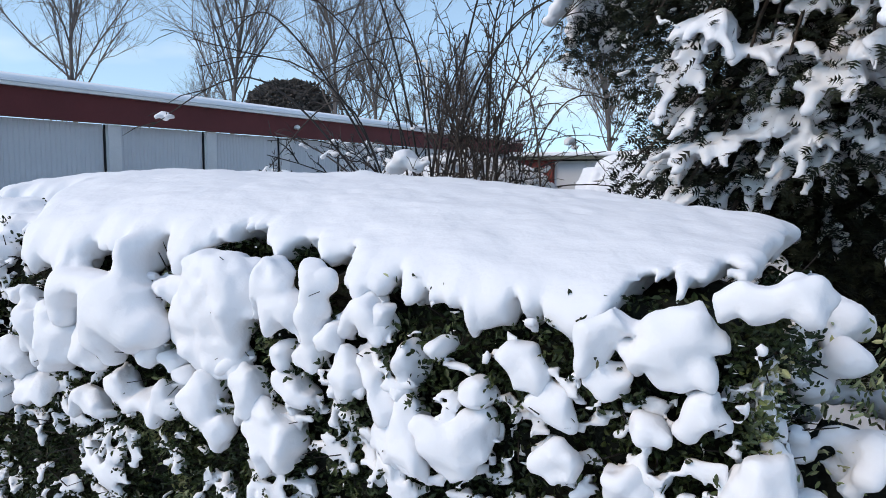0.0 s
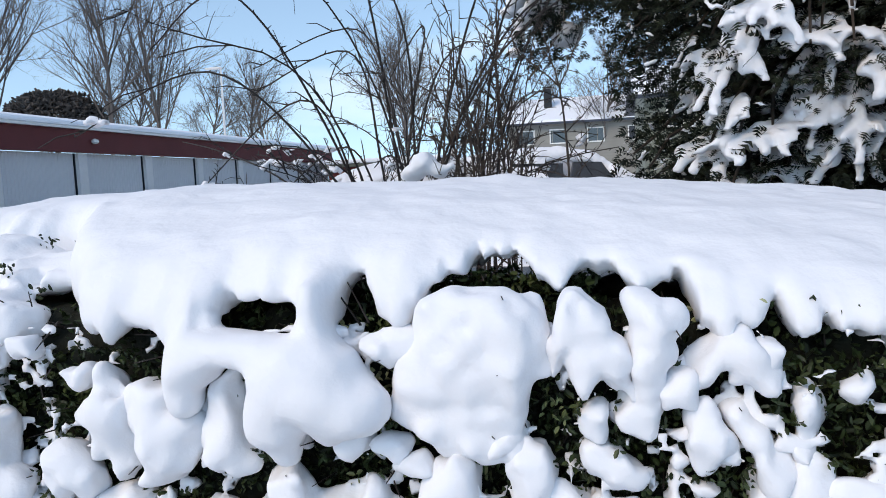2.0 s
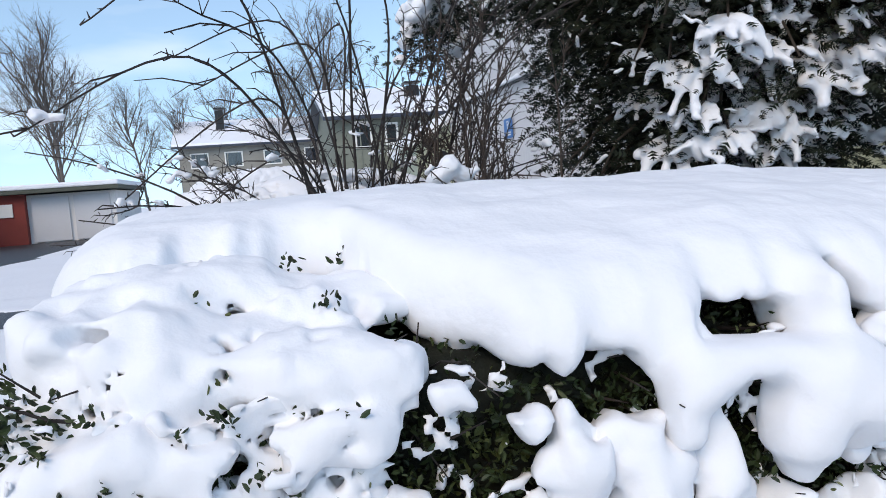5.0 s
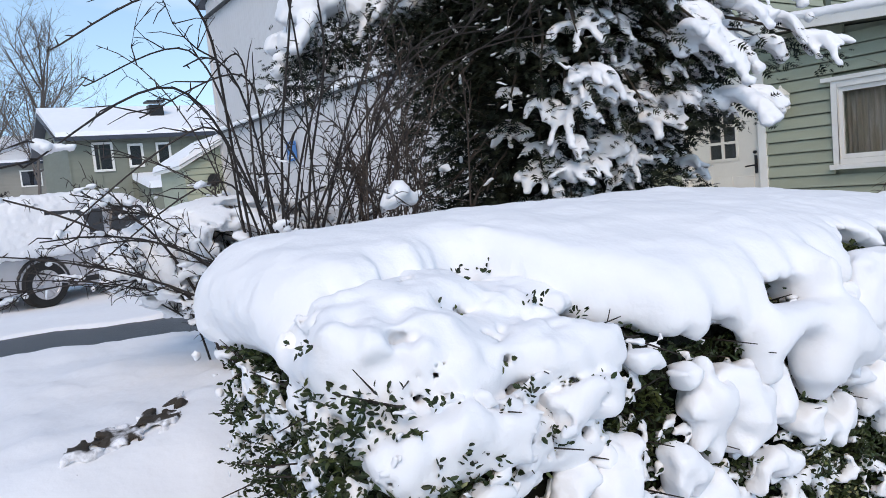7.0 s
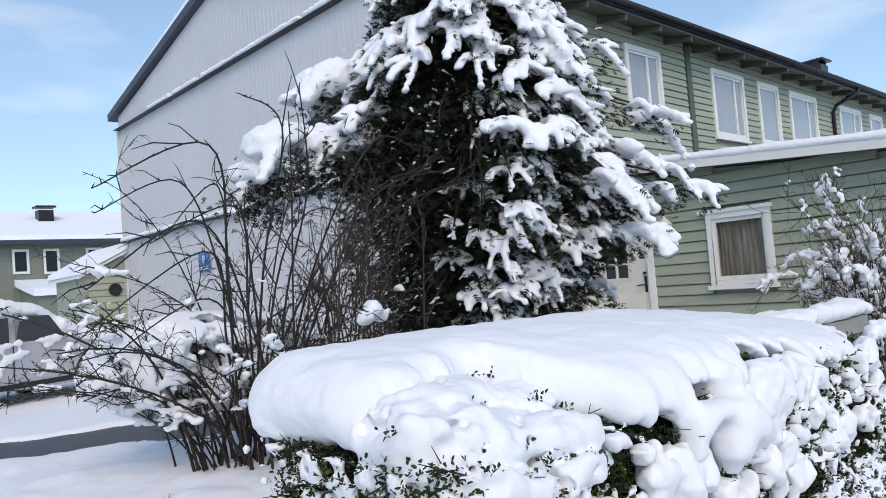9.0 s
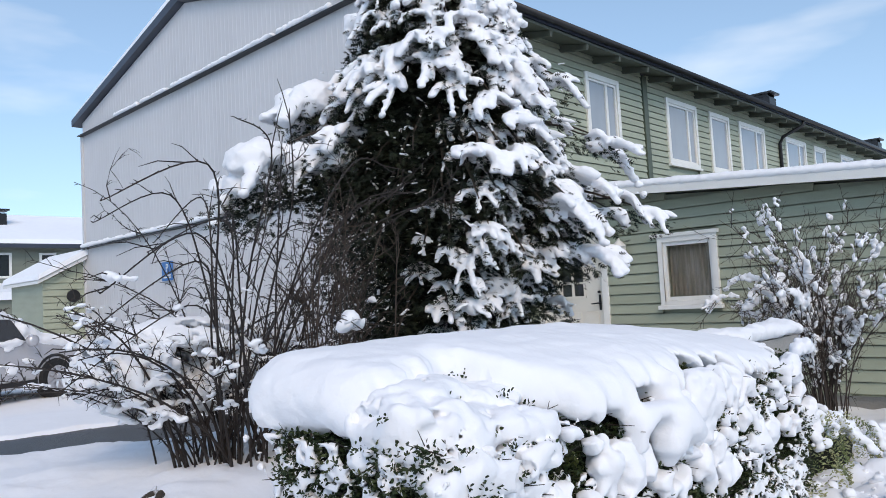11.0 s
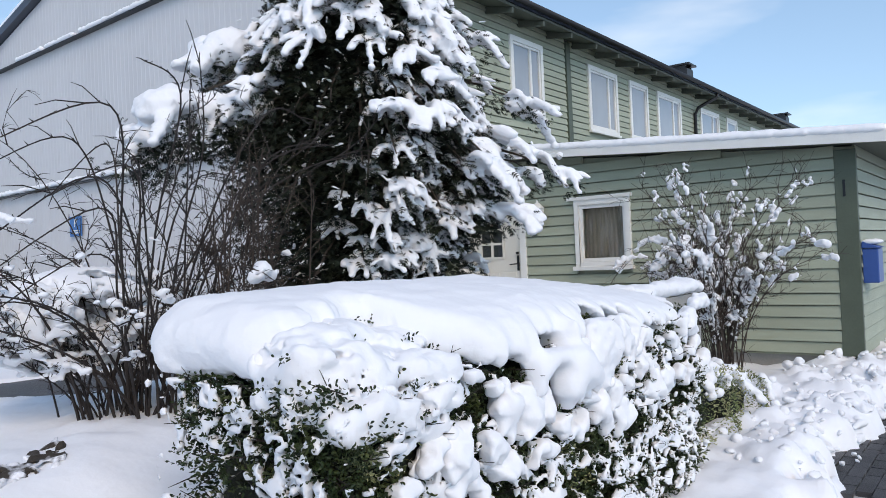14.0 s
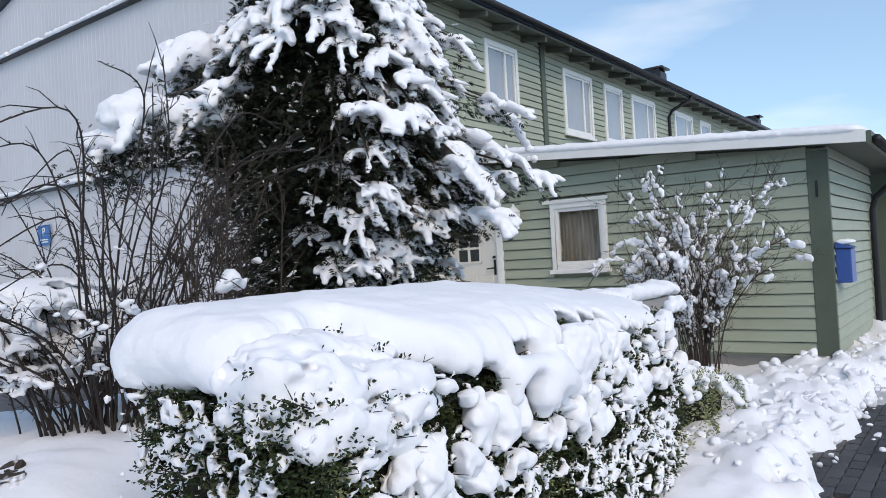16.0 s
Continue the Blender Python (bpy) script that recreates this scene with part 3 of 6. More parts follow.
for cx in (19.7, 33.0, 46.0):
    ch = part("chimney", Shape().box(cx - 0.3, cx + 0.3, 9.2, 9.85, 6.7, 7.62), BLACK, house, "black sheet-metal chimney", bevel=0.01)
    part("chimney_cap", Shape().box(cx - 0.38, cx + 0.38, 9.1, 9.95, 7.72, 7.78), BLACK, ch)
    part("cap_leg", Shape().box(cx - 0.3, cx - 0.24, 9.25, 9.8, 7.621, 7.719), BLACK, ch)
    part("cap_leg", Shape().box(cx + 0.24, cx + 0.3, 9.25, 9.8, 7.621, 7.719), BLACK, ch)

# front: boards between windows, pilaster, downpipe
ROWS_UP = [(7.62, 8.95, 0.62), (11.14, 12.79, 0.7), (13.56, 14.81, None), (15.5, 17.4, 0.68), (19.2, 21.1, 0.68), (21.95, 23.2, None), (25.0, 26.6, 0.65), (28.2, 29.4, None), (31.0, 32.6, 0.65)]
for a0, a1, mull in ROWS_UP:
    window(house, "y", FACADE_Y - 0.02, a0, a1, 4.55, 6.165, 0.11, mull)
boards(house, FACADE_Y, GABLE_X + 0.14, 36.0, 2.6, 6.5, [(a0, a1, 4.5, 6.17) for a0, a1, _ in ROWS_UP] + [(10.02, 10.26, 2, 7)], 0.148, SIDING, "y")
part("pilaster", Shape().box(10.04, 10.24, FACADE_Y - 0.06, FACADE_Y + 0.03, 2.6, 6.5), TRIM_GREEN, house, bevel=0.008)
dp = Shape().tube([(18.9, 8.05, 6.5), (18.88, 8.1, 6.35), (18.6, 8.62, 6.05), (18.6, 8.72, 5.85), (18.6, 8.72, 3.2)], [0.055] * 5, 10)
part("downpipe", dp, BLACK, house, "black round downpipe", smooth=True)

# porch wing: side wall in the plane x = 4.5, front wall in y = 2.08, low lean roof
WX, WY, WEND = 4.5, 2.08, 8.5
wing = thing("porch_wing", "single-storey green weatherboarded wing with white fascia", "house wing")
wing_roof = lambda y: 2.66 + 0.0745 * (y - 1.67)
part("side_wall", Shape().prism([(WY, 0.18), (4.97, 0.18), (4.97, wing_roof(4.97)), (WY, wing_roof(WY))], "x", WX + 0.03, WX + 0.2), SIDING, wing)
part("side_wall", Shape().prism([(4.97, 0.18), (5.64, 0.18), (5.64, 1.45), (4.97, 1.45)], "x", WX + 0.03, WX + 0.2), SIDING, wing)
part("side_wall", Shape().prism([(4.97, 2.24), (5.64, 2.24), (5.64, wing_roof(5.64)), (4.97, wing_roof(4.97))], "x", WX + 0.03, WX + 0.2), SIDING, wing)
part("side_wall", Shape().prism([(5.64, 0.18), (FACADE_Y, 0.18), (FACADE_Y, wing_roof(FACADE_Y)), (5.64, wing_roof(5.64))], "x", WX + 0.03, WX + 0.2), SIDING, wing)
part("front_wall", Shape().box(WX + 0.03, WEND, WY + 0.03, WY + 0.2, 0.18, 2.6), SIDING, wing)
part("foundation", Shape().box(WX + 0.06, WEND + 6, WY + 0.06, FACADE_Y, -0.2, 0.2), FOUNDATION, wing)
WIN = (4.875, 5.755, 1.36, 2.335)
DOOR = (6.62, 7.95, 0.35, 2.6)
boards(wing, WX, WY + 0.2, FACADE_Y, 0.2, 2.72, [WIN, DOOR], 0.148, SIDING, "x")
boards(wing, WX, 3.6, FACADE_Y, 2.716, 2.84, [], 0.148, SIDING, "x")
boards(wing, WX, 5.6, FACADE_Y, 2.864, 2.98, [], 0.148, SIDING, "x")
boards(wing, WY, WX + 0.05, WEND, 0.2, 2.62, [], 0.148, SIDING, "y")
part("corner_board", Shape().box(WX - 0.035, WX + 0.04, WY - 0.035, WY + 0.2, 0.2, 2.66), TRIM_GREEN, wing, bevel=0.006)
part("number_plate", Shape().prism([(0.085, 2.10), (0.115, 2.10), (0.115, 2.30), (0.085, 2.30)], "x", WX - 0.045, WX - 0.037), BLACK, wing, "plain dark bar").location = (0, WY, 0)
window(wing, "x", WX - 0.02, WIN[0], WIN[1], WIN[2], WIN[3], 0.078, None, True, head=0.10)
# roof slab, white fascia, soffit, snow
part("roof", Shape().prism([(1.62, 2.78), (FACADE_Y, wing_roof(FACADE_Y) + 0.13), (FACADE_Y, wing_roof(FACADE_Y) + 0.02), (1.62, 2.675)], "x", 4.15, 14.5), SOFFIT, wing)
part("fascia", Shape().prism([(1.60, 2.795), (FACADE_Y, wing_roof(FACADE_Y) + 0.14), (FACADE_Y, wing_roof(FACADE_Y) - 0.0), (1.60, 2.655)], "x", 4.10, 4.145), WHITE, wing, "white painted fascia board")
part("fascia", Shape().box(4.15, 14.5, 1.55, 1.6, 2.64, 2.78), TRIM_GREEN, wing)
part("gutter", Shape().tube([(4.2, 1.5, 2.68), (14.5, 1.5, 2.64)], [0.055, 0.055], 8), BLACK, wing, "black gutter", smooth=True)
part("downpipe", Shape().tube([(8.0, 1.5, 2.62), (8.0, 1.6, 2.5), (8.0, 1.95, 2.2), (8.0, 1.99, 2.0), (8.0, 1.99, 0.25), (8.0, 1.88, 0.1)], [0.05] * 6, 10), BLACK, wing, "black round downpipe", smooth=True)
part("pipe_shoe", Shape().lathe([(0.075, 0), (0.085, 0.02), (0.085, 0.3), (0.07, 0.32)], (8.0, 1.93, -0.1), 16), GARAGE_POST, wing, "pale concrete pipe foot")
part("neighbour_wall", Shape().box(WEND, WEND + 0.2, 1.75, WY + 0.1, 0.1, 2.62), TRIM_GREEN, wing)
part("neighbour_wall", Shape().box(WEND + 0.2, 14.3, 1.8, 2.0, 0.1, 2.62), SIDING, wing)
rng = np.random.default_rng(3)
blobs = []
for y in np.arange(1.75, 8.7, 0.13):
    for x in np.arange(4.22, 6.2, 0.16):
        blobs.append((x, y, wing_roof(y) + 0.145, 0.16, 0.15, 0.075 + 0.012 * rng.random()))
thing("snow_on_wing_roof", "smooth layer of snow on the flat roof edge", "snow", snow_mesh("snow_on_wing_roof", blobs, 0.03, 6, 0.006))

# ledge snow on the gable
for z, spans in ((3.43, ((9.0, 12.7), (12.9, 20.0))), (6.31, ((9.6, 11.0), (11.2, 14.9), (15.2, 16.4), (16.6, 17.8)))):
    blobs = []
    for a, b in spans:
        for y in np.arange(a, b, 0.06):
            k = 0.6 + 0.7 * rng.random()
            blobs.append((GABLE_X - 0.06, y, z + 0.01, 0.07, 0.07, 0.06 * k))
    thing("ledge_snow", "narrow strip of snow on the gable ledge", "snow", snow_mesh("ledge_snow", blobs, 0.025, 4, 0.01))


def front_door():
    d0, d1, z0, z1 = DOOR
    d = tagged(new("door_1"), "cream front door with a small-paned dark window", "door", kind="structure")
    d.matrix_world = pose(WX, d1, z0, 0, 0, -90)
    w, h = d1 - d0, z1 - z0
    s = Shape()
    s.box(0, 0.11, -0.05, 0.1, 0, h).box(w - 0.11, w, -0.05, 0.1, 0, h).box(0.111, w - 0.111, -0.05, 0.1, h - 0.11, h).box(0.111, w - 0.111, -0.03, 0.1, 0, 0.05)
    part("door_frame", s, WHITE, d, bevel=0.006)
    l0, l1 = 0.115, w - 0.115
    gx0, gx1, gz0, gz1 = l0 + 0.33, l1 - 0.33, 1.18, 1.86
    s = Shape()
    s.box(l0, gx0, 0.0, 0.05, 0.055, h - 0.115).box(gx1, l1, 0.0, 0.05, 0.055, h - 0.115)
    s.box(gx0, gx1, 0.0, 0.05, 0.055, gz0).box(gx0, gx1, 0.0, 0.05, gz1, h - 0.115)
    leaf = part("door_leaf", s, DOOR_WHITE, d)
    for k in range(3):
        part("panel", Shape().box(l0 + 0.1 + 0.32 * k, l0 + 0.36 + 0.32 * k, -0.014, -0.001, 0.2, 0.95), DOOR_WHITE, leaf, bevel=0.008)
    s = Shape()
    gw = (gx1 - gx0) / 2
    for i in range(3):
        s.box(gx0 + gw * i - 0.018, gx0 + gw * i + 0.018, -0.012, 0.03, gz0 - 0.02, gz1 + 0.02)
    for j in range(4):
        zz = gz0 + (gz1 - gz0) * j / 3
        s.box(gx0 - 0.018, gx1 + 0.018, -0.0125, 0.029, zz - 0.018, zz + 0.018)
    part("glazing_bars", s, DOOR_WHITE, leaf)
    part("pane", Shape().box(gx0, gx1, 0.012, 0.02, gz0, gz1), GLASS, leaf)
    hz = 1.431 - z0
    part("lock_plate", Shape().box(l1 - 0.085, l1 - 0.045, -0.008, -0.001, hz - 0.11, hz + 0.13), BLACK, leaf)
    part("door_handle", Shape().tube([(l1 - 0.065, -0.008, hz), (l1 - 0.065, -0.05, hz), (l1 - 0.08, -0.055, hz), (l1 - 0.19, -0.055, hz - 0.01)], [0.011] * 4, 8), BLACK, leaf, "dark lever handle", smooth=True)
    part("lock_knob", Shape().lathe([(0.022, 0), (0.02, -0.03), (0.012, -0.034)], (l1 - 0.065, -0.008, hz + 0.17), 14, "y"), BLACK, leaf)


front_door()


def wall_lantern():
    top = thing("wall_lantern", "white six-sided wall lantern with frosted panes", "lantern")
    top.matrix_world = pose(WX - 0.02, 6.325, 2.04)
    c = (-0.13, 0, 0)
    part("base", Shape().lathe([(0.015, -0.03), (0.03, -0.02), (0.05, 0.0), (0.062, 0.02)], c, 6), WHITE, top)
    part("glass_body", Shape().lathe([(0.055, 0.021), (0.088, 0.22)], c, 6), FROSTED, top, "frosted glass body")
    s = Shape()
    for k in range(6):
        a = 2 * math.pi * k / 6
        s.tube([(c[0] + 0.057 * math.cos(a), 0.057 * math.sin(a), 0.02), (c[0] + 0.092 * math.cos(a), 0.092 * math.sin(a), 0.222)], [0.007, 0.007], 4)
    part("ribs", s, WHITE, top)
    part("hood", Shape().lathe([(0.105, 0.221), (0.1, 0.235), (0.05, 0.29), (0.02, 0.31), (0.018, 0.33), (0.004, 0.35)], c, 6), WHITE, top)
    part("arm", Shape().tube([(0, 0, 0.12), (-0.03, 0, 0.05), (-0.1, 0, -0.05), (-0.13, 0, -0.03)], [0.011] * 4, 6), WHITE, top)
    part("wall_plate", Shape().box(-0.012, 0.02, -0.04, 0.04, 0.05, 0.2), WHITE, top, bevel=0.004)


wall_lantern()

mailbox = thing("mailbox", "blue metal letterbox with snow on its lid", "mailbox")
part("box", Shape().box(4.62, 4.97, WY - 0.20, WY - 0.03, 1.06, 1.47), BLUE, mailbox, bevel=0.012)
part("lid", Shape().prism([(WY - 0.23, 1.475), (WY - 0.03, 1.56), (WY - 0.03, 1.475)], "x", 4.6, 4.99), BLUE, mailbox, bevel=0.006)
part("snow_top", snow_mesh("snow_top", [(4.6 + 0.05 * i, WY - 0.12, 1.55, 0.06, 0.11, 0.035) for i in range(1, 8)], 0.015, 4, 0.003), None, mailbox)

sign = thing("parking_sign", "small blue parking sign on the gable wall", "sign")
sign.matrix_world = pose(GABLE_X - 0.03, 15.44, 2.52)
part("plate", Shape().box(-0.012, 0, -0.25, 0.25, -0.2, 0.2), SIGN_BLUE, sign, bevel=0.01)
txt = bpy.data.curves.new("letter", "FONT")
txt.body, txt.size, txt.align_x, txt.align_y, txt.extrude = "P", 0.24, "CENTER", "CENTER", 0.002
txt.materials.append(WHITE)
letter = new("letter", txt)
letter.parent = sign
letter.matrix_basis = pose(-0.016, 0, 0.06, 90, 0, -90)
part("bar", Shape().box(-0.018, -0.013, -0.16, 0.16, -0.1, -0.075), WHITE, sign)
part("bar", Shape().box(-0.018, -0.013, -0.16, 0.16, -0.145, -0.12), WHITE, sign)

# small green outbuilding beyond the gable's far corner
shed = thing("garden_shed", "green boarded shed with snow on its sloping roof", "shed")
part("wall", Shape().prism([(0.75, 0.4), (1.72, 0.4), (1.72, 3.05), (0.75, 2.55)], "y", 20.05, 22.4), SIDING, shed)
boards(shed, 20.04, 0.75, 1.72, 0.6, 2.55, [], 0.16, SIDING, "y")
part("roof", Shape().prism([(0.6, 2.52), (1.75, 3.12), (1.75, 3.2), (0.6, 2.6)], "y", 19.85, 22.6), WHITE, shed)
part("snow_on_roof", Shape().prism([(0.58, 2.61), (1.75, 3.22), (1.75, 3.38), (0.62, 2.75)], "y", 19.8, 22.6), SNOW_FAR, shed)
part("round_window", Shape().lathe([(0.16, 0), (0.16, -0.03), (0.12, -0.03)], (1.45, 20.0, 2.2), 16, "y"), BLACK, shed)


# ---- garages ----
def garages():
    g = thing("garage_row", "long row of garages, white doors, dark red fascia", "garages")
    X, y0, n, pitch = -15.4, 0.14, 12, 2.99
    y1 = y0 + n * pitch + 0.9
    base, top = 0.36, 2.66
    part("back_wall", Shape().box(X - 6, X - 5.8, y0, y1, 0.2, 3.0), GARAGE_POST, g)
    for yy in (y0, y1 - 0.2):
        part("end_wall", Shape().box(X - 5.8, X - 0.05, yy, yy + 0.2, 0.2, 3.2), GARAGE_POST, g)
    part("fascia", Shape().box(X - 0.02, X + 0.22, y0 - 0.15, y1 + 0.15, top + 0.02, top + 0.62), RED, g, "dark red boarded fascia")
    part("roof", Shape().box(X - 6.2, X + 0.34, y0 - 0.3, y1 + 0.3, top + 0.621, top + 0.69), WHITE, g)
    part("snow_on_roof", Shape().prism([(X - 6.2, top + 0.70), (X + 0.33, top + 0.70), (X + 0.3, top + 0.83), (X + 0.1, top + 0.9), (X - 6.1, top + 0.98)], "y", y0 - 0.3, y1 + 0.3), SNOW_FAR, g, "snow lying on the roof", bevel=0.05)
    door = Shape()
    k, w = 22, pitch - 0.42
    for i in range(k):
        a, b = w * i / k, w * (i + 1) / k
        door.add([(0, a, 0), (0.012, a + 0.02, 0), (0.012, b - 0.02, 0), (0, b, 0), (0, a, top - base), (0.012, a + 0.02, top - base), (0.012, b - 0.02, top - base), (0, b, top - base)],
                 [(0, 1, 5, 4), (1, 2, 6, 5), (2, 3, 7, 6)])
    dm = door.mesh("garage_door", GARAGE_DOOR)
    pm = Shape().box(0, 0.16, 0, 0.34, -0.2, top - base).mesh("post", GARAGE_POST)
    hm = Shape().lathe([(0.05, 0), (0.05, 0.05), (0.02, 0.06)], (0, 0, 0), 10, "x").mesh("handle", BLACK)
    sm = Shape().box(0, 0.05, 0.02, 0.045, 0, top - base).mesh("seam", BLACK)
    for i in range(n):
        y = y0 + i * pitch
        d = part("garage_door", dm, None, g)
        d.matrix_basis = pose(X, y + 0.38, base)
        hd = part("handle", hm, None, d)
        hd.matrix_basis = pose(0.012, w * 0.5, 0.95)
        p = part("post", pm, None, g)
        p.matrix_basis = pose(X - 0.02, y, base)
        s = part("seam", sm, None, g)
        s.matrix_basis = pose(X - 0.01, y + pitch - 0.045, base)
    part("end_panel", Shape().box(X - 0.05, X + 0.03, y0 + n * pitch, y1, base - 0.2, top), GARAGE_POST, g)
    part("plinth", Shape().box(X - 5.8, X + 0.1, y0, y1, 0.0, base - 0.01), FOUNDATION, g)
    for y in (9.2, 18.6):
        part("eave_lamp", Shape().lathe([(0.02, 0), (0.09, -0.04), (0.1, -0.1), (0.05, -0.14)], (X + 0.3, y, top + 0.4), 12), WHITE, g)


garages()


def red_shed():
    s = thing("red_shed", "low red shed with white doors and snowy roof", "shed")
    part("wall", Shape().box(-14.4, -12.6, 34.4, 41.5, 0.3, 2.35), RED_BRIGHT, s)
    part("notice_board", Shape().box(-13.55, -13.05, 34.34, 34.39, 1.45, 1.98), WHITE, s)
    part("wing", Shape().box(-12.59, -9.2, 34.7, 41.5, 0.3, 2.3), GARAGE_POST, s)
    for k in range(2):
        part("door", Shape().box(-12.4 + 1.6 * k, -11.0 + 1.6 * k, 34.62, 34.69, 0.35, 2.2), GARAGE_DOOR, s)
    part("roof", Shape().box(-14.7, -8.9, 34.0, 41.9, 2.36, 2.5), SOFFIT, s)
    part("snow_on_roof", Shape().box(-14.7, -8.9, 34.0, 41.9, 2.51, 2.72), SNOW_FAR, s, bevel=0.06)


red_shed()


def far_house(name, label, x0, x1, y0, y1, base, eave, ridge, wall, wins, doors=(), chim=None):
    h = thing(name, label, "house")
    cy = (y0 + y1) / 2
    part("wall", Shape().box(x0, x1, y0, y1, base - 0.5, eave), wall, h)
    part("gable", Shape().prism([(y0, eave), (y1, eave), (cy, ridge - 0.1)], "x", x0, x0 + 0.2), wall, h)
    part("roof", Shape().prism([(y0 - 0.6, eave - 0.05), (cy, ridge), (y1 + 0.6, eave - 0.05), (y1 + 0.6, eave - 0.22), (cy, ridge - 0.18), (y0 - 0.6, eave - 0.22)], "x", x0 - 0.5, x1 + 0.5), ROOF_DARK, h)
    part("snow_on_roof", Shape().prism([(y0 - 0.6, eave - 0.04), (cy, ridge + 0.01), (y1 + 0.6, eave - 0.04), (y1 + 0.5, eave + 0.16), (cy, ridge + 0.24), (y0 - 0.5, eave + 0.16)], "x", x0 - 0.45, x1 + 0.45), SNOW_FAR, h)
    for a0, a1, z0, z1 in wins:
        wdw = part("window", Shape().box(a0 + 0.1, a1 - 0.1, y0 - 0.03, y0 - 0.01, z0 + 0.1, z1 - 0.1), GLASS, h)
        fr = Shape()
        fr.box(a0, a0 + 0.1, y0 - 0.07, y0, z0, z1).box(a1 - 0.1, a1, y0 - 0.07, y0, z0, z1).box(a0 + 0.1, a1 - 0.1, y0 - 0.07, y0, z0, z0 + 0.1).box(a0 + 0.1, a1 - 0.1, y0 - 0.07, y0, z1 - 0.1, z1)
        part("window_frame", fr, WHITE, wdw)
    for x in np.arange(x0, x1, 1.2):
        part("batten", Shape().box(x, x + 0.05, y0 - 0.04, y0 - 0.001, base, eave - 0.2), wall, h)
    if chim:
        c = part("chimney", Shape().box(chim[0] - 0.32, chim[0] + 0.32, cy - 2.3, cy - 1.7, eave + 0.3, chim[1]), BLACK, h)
        part("chimney_cap", Shape().box(chim[0] - 0.42, chim[0] + 0.42, cy - 2.4, cy - 1.6, chim[1] + 0.12, chim[1] + 0.2), BLACK, c)
    return h


far = far_house("far_house", "distant grey-green two-storey house under snow", 0.35, 17.0, 36.0, 45.0, 0.6, 5.0, 6.6, FAR_WALL,
                [(1.3, 2.15, 3.45, 4.72), (2.75, 3.4, 3.55, 4.6), (3.95, 4.6, 3.5, 4.6), (5.7, 6.4, 3.5, 4.6), (7.5, 8.3, 3.5, 4.6)], chim=(4.75, 6.6))
part("lean_to", Shape().prism([(33.2, 0.4), (36.0, 0.4), (36.0, 3.0), (33.2, 2.5)], "x", 3.0, 8.5), FAR_WALL, far)
part("lean_to_snow", Shape().prism([(33.0, 2.5), (36.0, 3.02), (36.0, 3.3), (33.0, 2.8)], "x", 2.8, 8.7), SNOW_FAR, far)
far_house("far_house", "distant grey timber house half hidden by shrubs", -9.0, 4.5, 62.0, 71.0, 0.6, 5.9, 8.0, FAR_WALL_OCHRE,
          [(-8.2, -6.8, 4.1, 5.3), (-5.6, -4.2, 4.1, 5.3), (-2.6, -1.2, 4.1, 5.3), (0.6, 2.0, 4.1, 5.3), (-7.6, -6.2, 1.4, 2.8), (-3.4, -1.6, 1.3, 2.8)], chim=(-5.8, 8.8))


